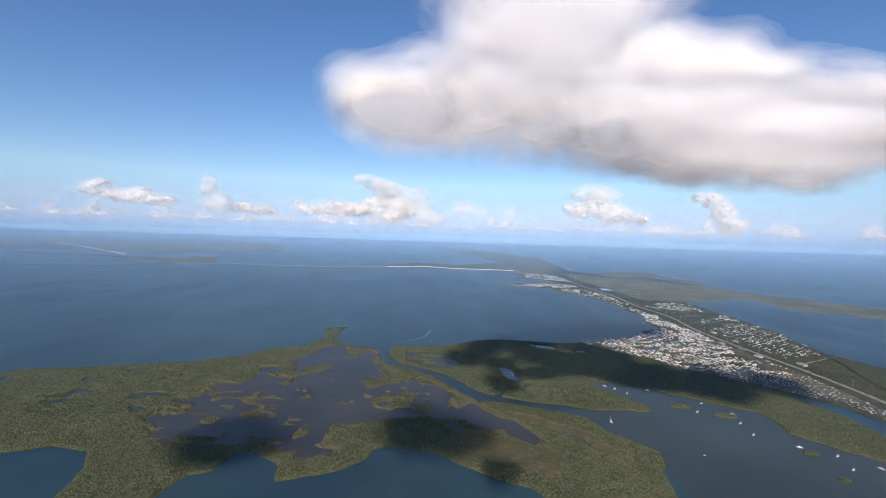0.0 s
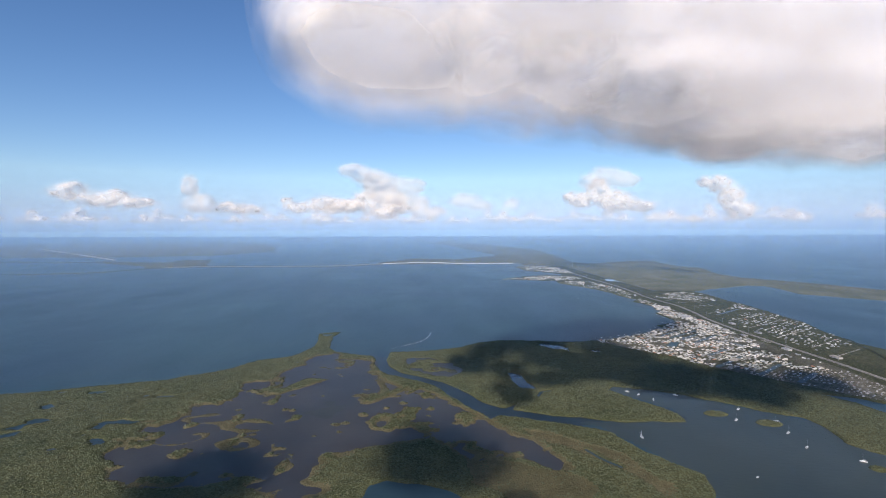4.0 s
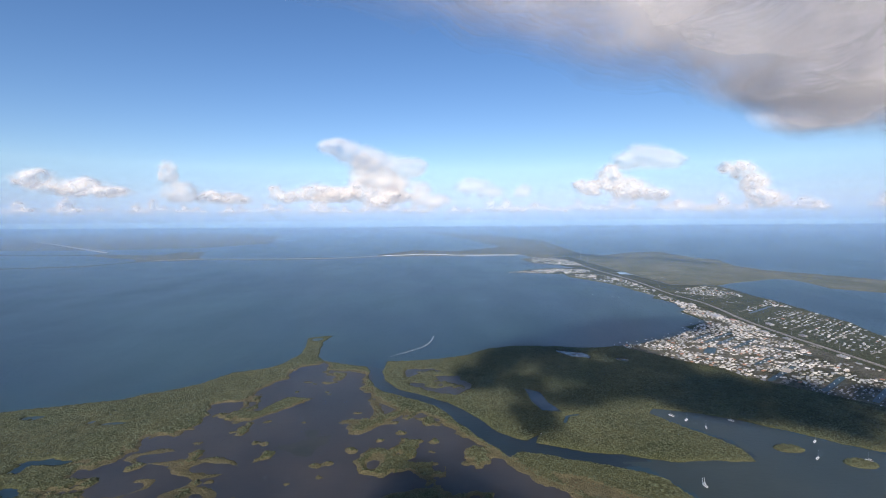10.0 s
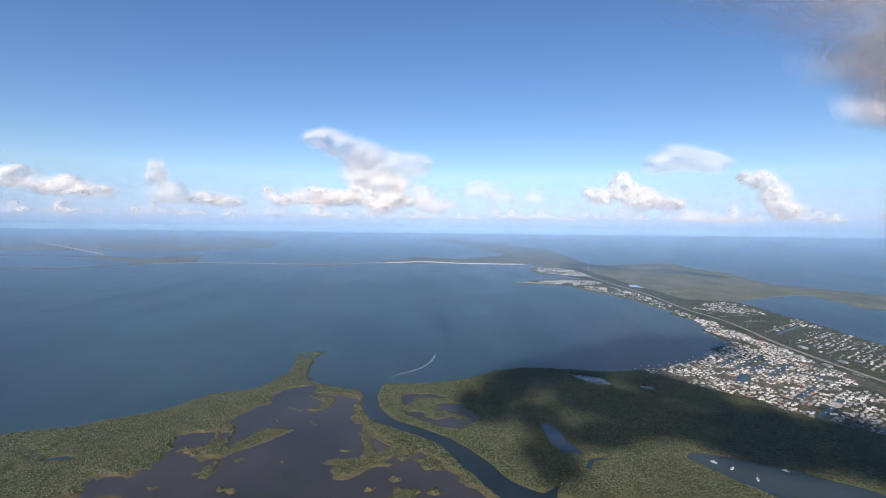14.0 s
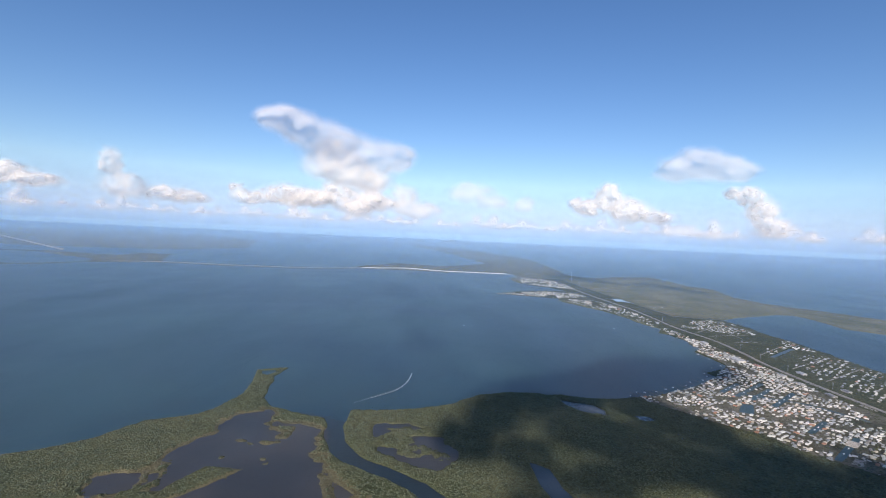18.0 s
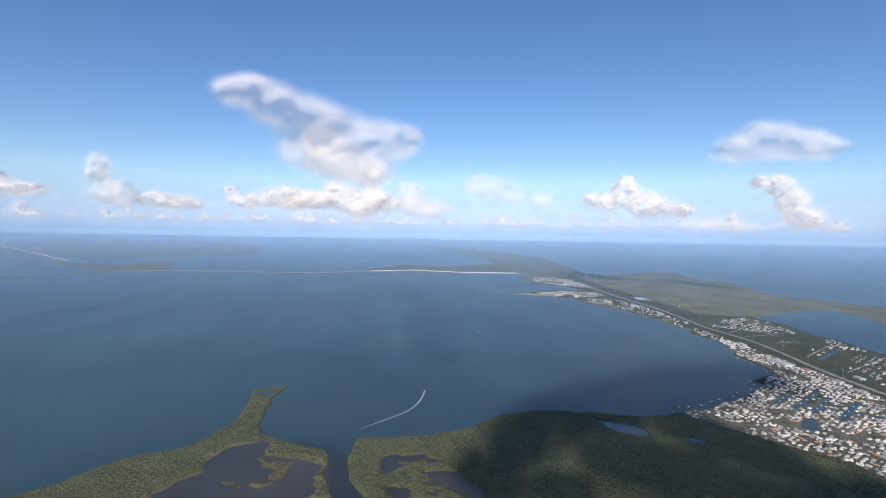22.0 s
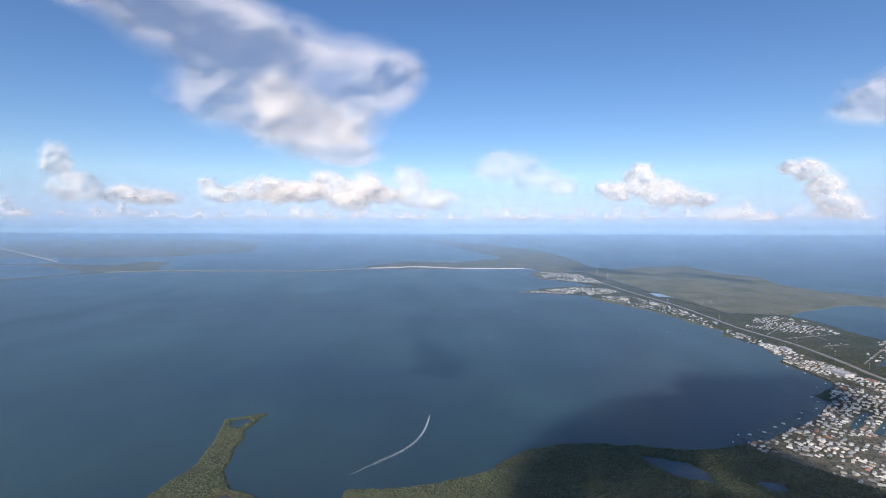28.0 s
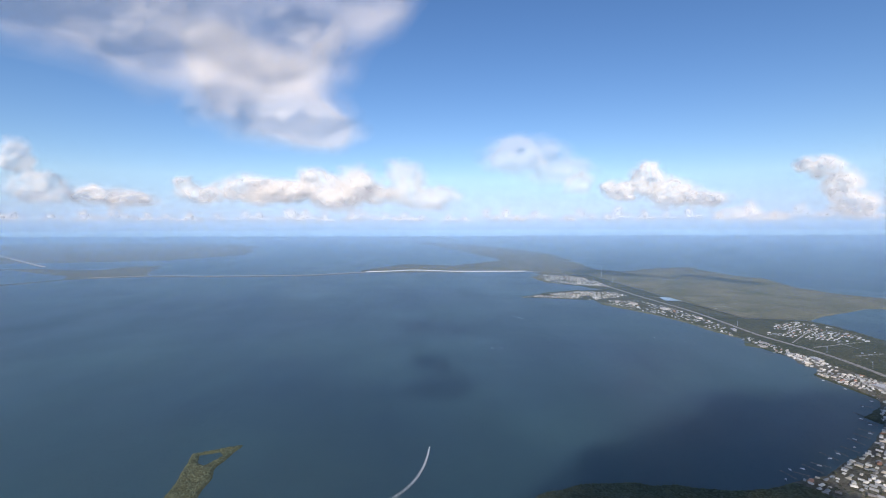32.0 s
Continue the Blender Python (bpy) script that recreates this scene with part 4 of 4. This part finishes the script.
for x, y, L, W, H, a, roof, words in ((262, 528, 11, 7, 1.6, 95, WHITE_ROOF, "large white-roofed store by the highway"), (268, 512, 5, 4, 1.0, 90, RED_ROOF, "orange-roofed store by the highway"),
                                      (271, 590, 9, 4, 1.2, 88, WHITE_ROOF, "long white marina shed near the shore"), (262, 604, 5, 3, 1.0, 40, WHITE_ROOF, "white marina building on the shore"),
                                      (258, 628, 6, 3, 1.0, 100, TAN_ROOF, "tan store on the waterfront"), (270, 488, 6, 3, 1.0, 92, WHITE_ROOF, "white store facing the highway"),
                                      (268, 468, 5, 2.6, 0.9, 92, WHITE_ROOF, "low white store facing the highway"), (270, 445, 7, 3, 1.0, 88, WHITE_ROOF, "long white store facing the highway"),
                                      (290, 455, 6, 3, 1.0, 92, GREY_ROOF, "grey-roofed store across the highway"), (291, 495, 7, 3.4, 1.1, 90, WHITE_ROOF, "white store across the highway"),
                                      (274, 398, 7, 3, 1.0, 96, WHITE_ROOF, "white store near the southern canals"), (294, 375, 8, 3.4, 1.1, 94, TAN_ROOF, "tan store near the southern canals"),
                                      (274, 690, 6, 3, 1.0, 80, WHITE_ROOF, "white motel beside the sound"), (272, 745, 7, 4, 1.2, 92, TAN_ROOF, "tan motel beside the sound"), (262, 800, 9, 4, 1.6, 110, WHITE_ROOF, "white hotel by the sound"),
                                      (240, 835, 9, 5, 1.8, 130, TAN_ROOF, "tan resort building by the sound"), (225, 850, 8, 4, 1.8, 60, TAN_ROOF, "tan resort wing by the sound")):
    store(x, y, L, W, H, a, roof, words)
for nm, cx, cy, L, W, a in (("store", 266, 540, 9, 8, 95), ("marina", 262, 594, 12, 7, 70), ("south", 276, 425, 10, 3, 90), ("resort", 232, 862, 14, 8, 130), ("lots_a", 200, 352, 9, 4, 37), ("lots_b", 216, 372, 9, 5, 37), ("motel", 268, 640, 10, 5, 90)):
    ob = box("pavement_" + nm, 0, 0, 0, L, W, 0.34, CORAL, None)
    ob.matrix_basis = pose(cx, cy, 0, 0, 0, a)
    tagged(ob, "pale crushed coral parking lot", "pavement", kind="structure")
sheet("water_treatment_pond", [(294, 862), (313, 856), (322, 884), (300, 892)], 0.55, plain("pale_blue_liner", (0.45, 0.62, 0.72), 0.3, 0.2), "pale blue lined pond beside the highway", 0.0)

# ---- docks and boats ----
def dock(x, y, L, a):
    top = tagged(new("dock"), "grey weathered timber dock over dark water", "dock", "docks along the sound")
    box("deck", L / 2, 0, 0.32, L, 0.42, 0.06, TIMBER, top)
    box("end_platform", L, 0, 0.325, 0.9, 1.0, 0.06, TIMBER, top)
    for k in range(max(2, int(L / 1.6))):
        for s in (-1, 1):
            box("piling", 0.6 + k * 1.5, s * 0.22, -0.6, 0.1, 0.1, 1.25, TIMBER, top)
    top.matrix_basis = pose(x, y, 0, 0, 0, a)


def hull_mesh(L, W, H):
    bm = bmesh.new()
    rings = []
    for u, w, keel in ((-0.5, 0.78, 0.15), (-0.25, 1.0, 0.0), (0.1, 0.98, 0.0), (0.35, 0.62, 0.12), (0.5, 0.04, 0.4)):
        rings.append([bm.verts.new((u * L, s * w * W / 2 * b, H * (k if k > 0.5 else keel))) for s, b, k in ((-1, 1, 1), (-1, 0.7, 0.0), (1, 0.7, 0.0), (1, 1, 1))])
    for a, b in zip(rings, rings[1:]):
        for i in range(4):
            bm.faces.new((a[i], a[(i + 1) % 4], b[(i + 1) % 4], b[i]))
    bm.faces.new(rings[0][::-1])
    bm.faces.new(rings[-1])
    bmesh.ops.recalc_face_normals(bm, faces=bm.faces)
    return bm


def pole_mesh(x, y, z0, z1, r0, r1, lean=0.0):
    bm = bmesh.new()
    bmesh.ops.create_cone(bm, cap_ends=True, segments=6, radius1=r0, radius2=r1, depth=z1 - z0, matrix=Matrix.Translation((x, y, (z0 + z1) / 2)))
    return bm


def sail_mesh(x, L, H):
    bm = bmesh.new()
    v = [bm.verts.new(p) for p in ((x, 0.03, 0.75), (x - L, 0.12, 0.8), (x - L * 0.45, 0.22, H * 0.5), (x, 0.03, H), (x, -0.03, 0.75), (x - L, 0.06, 0.8), (x - L * 0.45, 0.16, H * 0.5), (x, -0.03, H))]
    for q in ((0, 1, 2), (0, 2, 3), (4, 6, 5), (4, 7, 6), (0, 4, 5, 1), (1, 5, 6, 2), (2, 6, 7, 3), (3, 7, 4, 0)):
        bm.faces.new([v[i] for i in q])
    return bm


def sailboat(label, sails=False):
    top = tagged(new("sailboat"), label, "boat", "boats moored in the lagoon")
    part("hull", hull_mesh(2.6, 0.85, 0.42), HULL, top)
    box("cabin", 0.05, 0, 0.40, 1.0, 0.5, 0.2, HULL, top)
    box("cockpit", -0.8, 0, 0.425, 0.6, 0.45, 0.02, TIMBER, top)
    part("mast", pole_mesh(0.25, 0, 0.4, 3.6, 0.035, 0.02), METAL, top)
    box("boom", -0.35, 0, 0.78, 1.2, 0.06, 0.06, METAL, top)
    if sails:
        part("mainsail", sail_mesh(0.2, 1.2, 3.4), SAIL, top)
        part("jib", sail_mesh(1.15, 0.85, 2.6), SAIL, top)
    else:
        box("furled_sail", -0.35, 0, 0.85, 1.1, 0.11, 0.1, SAIL, top)
    return top


def motorboat(label):
    top = tagged(new("motorboat"), label, "boat", "boats at the docks")
    part("hull", hull_mesh(1.7, 0.6, 0.34), HULL, top)
    box("console", 0.05, 0, 0.3, 0.35, 0.26, 0.24, HULL, top)
    box("windscreen", 0.26, 0, 0.5, 0.05, 0.24, 0.12, DARK_GLASS, top)
    box("outboard_engine", -0.9, 0, 0.1, 0.18, 0.2, 0.36, DARK_GLASS, top)
    return top


sb = sailboat("white moored sailboat with bare mast")
sb_sail = sailboat("white sailboat with sails set", True)
sb_sail.matrix_basis = pose(92, 246, -0.04, 0, 4, 100)
for i, (x, y) in enumerate(((109, 306), (114, 301), (119, 293), (135, 300), (159, 279), (149, 265), (168, 263), (164.5, 250), (162, 235.5), (176, 223), (188, 215), (184, 202), (198, 204))):
    m = pose(x, y, -0.04, 0, 0, rnd.uniform(20, 70) if i % 3 else rnd.uniform(120, 170))
    if i == 0:
        sb.matrix_basis = m
    else:
        copy_thing(sb, m)
mb = motorboat("small white motorboat on calm water")
MB = [(123, 211, 20), (-20.5, 339, 140), (40, 287, 60), (35, 630, 0), (43, 630, 90), (184, 662, 30), (192, 659, 50), (204, 648, 10), (228, 665, 80), (209, 642, 40)]
MB += [(x + rnd.uniform(-1.5, 1.5), y + rnd.uniform(-1.5, 1.5), rnd.uniform(0, 180)) for x, y in ((126, 433), (133, 438), (141, 439), (150, 443), (158, 449), (166, 453), (176, 457), (186, 466), (196, 472), (206, 482), (209, 488), (224, 503), (236, 512), (238, 530), (237, 545))]
for ln in CANALS[:9]:
    (ax, ay), (bx, by) = ln[0], ln[-1]
    MB += [(ax + (bx - ax) * k, ay + (by - ay) * k, math.degrees(math.atan2(by - ay, bx - ax)) + rnd.uniform(-15, 15)) for k in (0.25, 0.5, 0.8)]
for i, (x, y, a) in enumerate(MB):
    if i == 0:
        mb.matrix_basis = pose(x, y, -0.05, 0, 0, a)
    else:
        copy_thing(mb, pose(x, y, -0.05, 0, 0, a))
for k, (x, y) in enumerate(((131, 432), (138, 434), (145, 436), (152, 440), (160, 446), (167, 449), (175, 452), (184, 459), (192, 465), (200, 471), (209, 479), (213, 488), (228, 501), (240, 514), (241, 536), (241, 548), (249, 604), (247, 634), (256, 660))):
    dock(x, y, 4.5 + 3 * rnd.random(), 120 + rnd.uniform(-20, 30))

# running boat and its wake
runner = motorboat("white motorboat under way with foaming wake")
runner.matrix_basis = pose(-14.0, 461.0, 0.0, 0, -6, 86)
WAKE = smooth_line([(-14.2, 460), (-14.6, 455), (-16, 446), (-18.5, 437), (-22, 429.5), (-26.5, 423.5), (-35, 415), (-42, 408), (-47, 402), (-50, 393)], 6)


def wake(name, line, w0, w1, side, label, fade):
    v, f = [], []
    for i, (x, y) in enumerate(line):
        a, b = line[max(i - 1, 0)], line[min(i + 1, len(line) - 1)]
        t = Vector((b[0] - a[0], b[1] - a[1], 0)).normalized()
        n = Vector((-t.y, t.x, 0))
        u = i / (len(line) - 1)
        c = Vector((x, y, 0.05)) + n * side * (0.15 + 0.6 * u)
        h = (w0 + (w1 - w0) * u) * (1 - fade * u)
        v += [tuple(c - n * h), tuple(c + Vector((0, 0, 0.05))), tuple(c + n * h)]
    for i in range(len(line) - 1):
        for k in (0, 1):
            f.append((3 * i + k, 3 * i + k + 1, 3 * i + k + 4, 3 * i + k + 3))
    return tagged(obj(name, v, f, FOAM), label, "wake", kind="stuff")


wake("wake_crest_east", WAKE[:38], 0.20, 0.08, 1, "white foam trail behind a motorboat", 0.6)
wake("wake_crest_west", WAKE[:38], 0.20, 0.08, -1, "white foam trail behind a motorboat", 0.6)
wake("wake_middle", WAKE[:46], 0.28, 0.06, 0, "white foam trail behind a motorboat", 0.5)
runner2 = copy_thing(runner, pose(82, 748, 0, 0, -6, -60))
wake("wake_far", smooth_line([(82, 748), (79, 757), (74, 768)], 5), 0.5, 0.15, 0, "white foam trail behind a distant motorboat", 0.5)

# ---- bridge, mast, poles ----
bridge = tagged(new("bridge"), "long white concrete highway bridge over the creek", "bridge")
BX = [185 - 13 * i for i in range(28)]
BL = [(x, 1266.0) for x in BX]
BZ = [1.2 + 3.4 * math.exp(-((x + 60) / 62.0) ** 2) for x in BX]
ribbon("deck", BL, 2.2, 0, 0.7, BRIDGE_PAINT, bridge, 0, BZ)
ribbon("parapet", BL, 0.15, 0, 0.5, BRIDGE_PAINT, bridge, 2.2, [z + 0.5 for z in BZ])
ribbon("parapet", BL, 0.15, 0, 0.5, BRIDGE_PAINT, bridge, -2.2, [z + 0.5 for z in BZ])
for x, z in list(zip(BX, BZ))[1:-1]:
    box("pier", x, 1266, -1.0, 1.0, 3.0, z + 0.4, CONCRETE, bridge)
tagged(ribbon("road_causeway", smooth_line([(-166, 1266), (-274, 1205), (-370, 1196), (-464, 1192), (-593, 1199), (-691, 1166)], 5), 0.6, 1.5, 1.8, ASPHALT), "pale causeway road", "road", kind="structure")
tagged(ribbon("road_mainland", [(-1009, 1434), (-1400, 1765), (-1852, 2145)], 3.0, 2.6, 2.6, CORAL), "straight pale mainland highway", "road", kind="structure")


def mast(x, y, H):
    top = tagged(new("radio_mast"), "tall thin steel lattice radio mast", "mast")
    for k in range(3):
        a = k * 2.094
        part("leg", pole_mesh(0.5 * math.cos(a), 0.5 * math.sin(a), 0, H, 0.13, 0.1), METAL, top)
    for k in range(10):
        box("brace", 0, 0, (k + 0.5) * H / 10, 1.1, 1.1, 0.12, METAL, top)
    top.matrix_basis = pose(x, y, 0, 0, 0, 0)


mast(312, 1150, 22)
mast(300, 1060, 12)


def power_pole():
    top = tagged(new("power_pole"), "tall grey steel power pole beside the highway", "pole", "power poles along the highway")
    part("pole", pole_mesh(0, 0, 0, 5.2, 0.13, 0.07), METAL, top)
    for z in (4.2, 4.8):
        box("crossarm", 0, 0, z, 1.5, 0.1, 0.1, METAL, top)
    for s in (-0.65, 0.65):
        box("insulator", s, 0, 4.92, 0.08, 0.08, 0.22, CONCRETE, top)
    return top


pp = power_pole()
for i, (x, y) in enumerate(HIGHWAY[4:76:4]):
    m = pose(x + 5.0, y, 0.2, 0, 0, 90)
    if i == 0:
        pp.matrix_basis = m
    else:
        copy_thing(pp, m)

# ---- crowns of mangrove and town trees ----
ICO_V = np.array([(1.0, 0, 0), (0.1, 1.0, 0.1), (-1.0, 0.1, 0), (0, -1.0, 0.1), (0, 0, 1.0), (0, 0, -0.8)])
ICO_F = np.array([(0, 1, 4), (1, 2, 4), (2, 3, 4), (3, 0, 4), (1, 0, 5), (2, 1, 5), (3, 2, 5), (0, 3, 5)])


def crowns(name, x, y, z, r, material, label, category):
    n = len(x)
    g = np.random.default_rng(5)
    k = g.uniform(0.7, 1.3, (n, len(ICO_V), 1))
    turn = g.uniform(0, 2 * math.pi, n)
    c, sn = np.cos(turn)[:, None], np.sin(turn)[:, None]
    spun = np.stack([c * ICO_V[:, 0] - sn * ICO_V[:, 1], sn * ICO_V[:, 0] + c * ICO_V[:, 1], np.repeat(ICO_V[None, :, 2], n, 0)], 2)
    v = spun * k * np.stack([r, r * g.uniform(0.8, 1.2, n), r * g.uniform(0.3, 0.55, n)], 1)[:, None, :]
    v = v + np.stack([x, y, z], 1)[:, None, :]
    f = ICO_F[None] + (np.arange(n) * len(ICO_V))[:, None, None]
    me = bpy.data.meshes.new(name)
    v, f = v.reshape(-1, 3), f.reshape(-1, 3)
    me.vertices.add(len(v))
    me.vertices.foreach_set("co", v.ravel())
    me.loops.add(f.size)
    me.loops.foreach_set("vertex_index", f.ravel())
    me.polygons.add(len(f))
    me.polygons.foreach_set("loop_start", np.arange(0, f.size, 3))
    me.polygons.foreach_set("use_smooth", np.ones(len(f), bool))
    me.update(calc_edges=True)
    me.materials.append(material)
    return tagged(new(name, me), label, category, kind="stuff")


def scatter(n, x0, x1, y0, y1, seed):
    g = np.random.default_rng(seed)
    return g.uniform(x0, x1, n), g.uniform(y0, y1, n), g


x, y, g = scatter(260000, -340, 250, 152, 468, 3)
h, d, fr = land_height(x, y)
keep = (d > 0.4) & (fr > 2.0) & (inside_distance(TOWN, x, y) < 0)
for ring in PALE_GRASS:
    keep &= (inside_distance(ring, x, y) + 14 * fbm(x * 0.07, y * 0.07, 19.0, 4) < 1.5) | (g.random(len(x)) < 0.12)
x, y, h = x[keep], y[keep], h[keep]
crowns("mangrove_crowns", x, y, h * 0.85 + 0.1, g.uniform(0.24, 0.55, len(x)), LEAF_CLUMPS, "clumped mangrove crowns on the tidal land", "mangrove")
x, y, g = scatter(42000, 130, 385, 250, 740, 4)
h, d, fr = land_height(x, y)
spot_xy = np.array([s[:2] for s in spots + far_spots])
near, nh = np.full(x.shape, 1e9), np.full(x.shape, 1e9)
for a, b in spot_xy:
    near = np.minimum(near, (x - a) ** 2 + (y - b) ** 2)
for a, b in HIGHWAY:
    nh = np.minimum(nh, np.abs(x - a) + 0.15 * np.abs(y - b))
keep = (d > 0.5) & (inside_distance(TOWN, x, y) > 0) & (near > 1.7) & (nh > 2.5) & ((inside_distance(DENSE, x, y) < 0) | (g.random(len(x)) < 0.6))
x, y, h = x[keep], y[keep], h[keep]
crowns("town_tree_crowns", x, y, np.full(len(x), 0.65), g.uniform(0.28, 0.68, len(x)), TREE_CLUMPS, "dark green tree crowns between the houses", "trees")
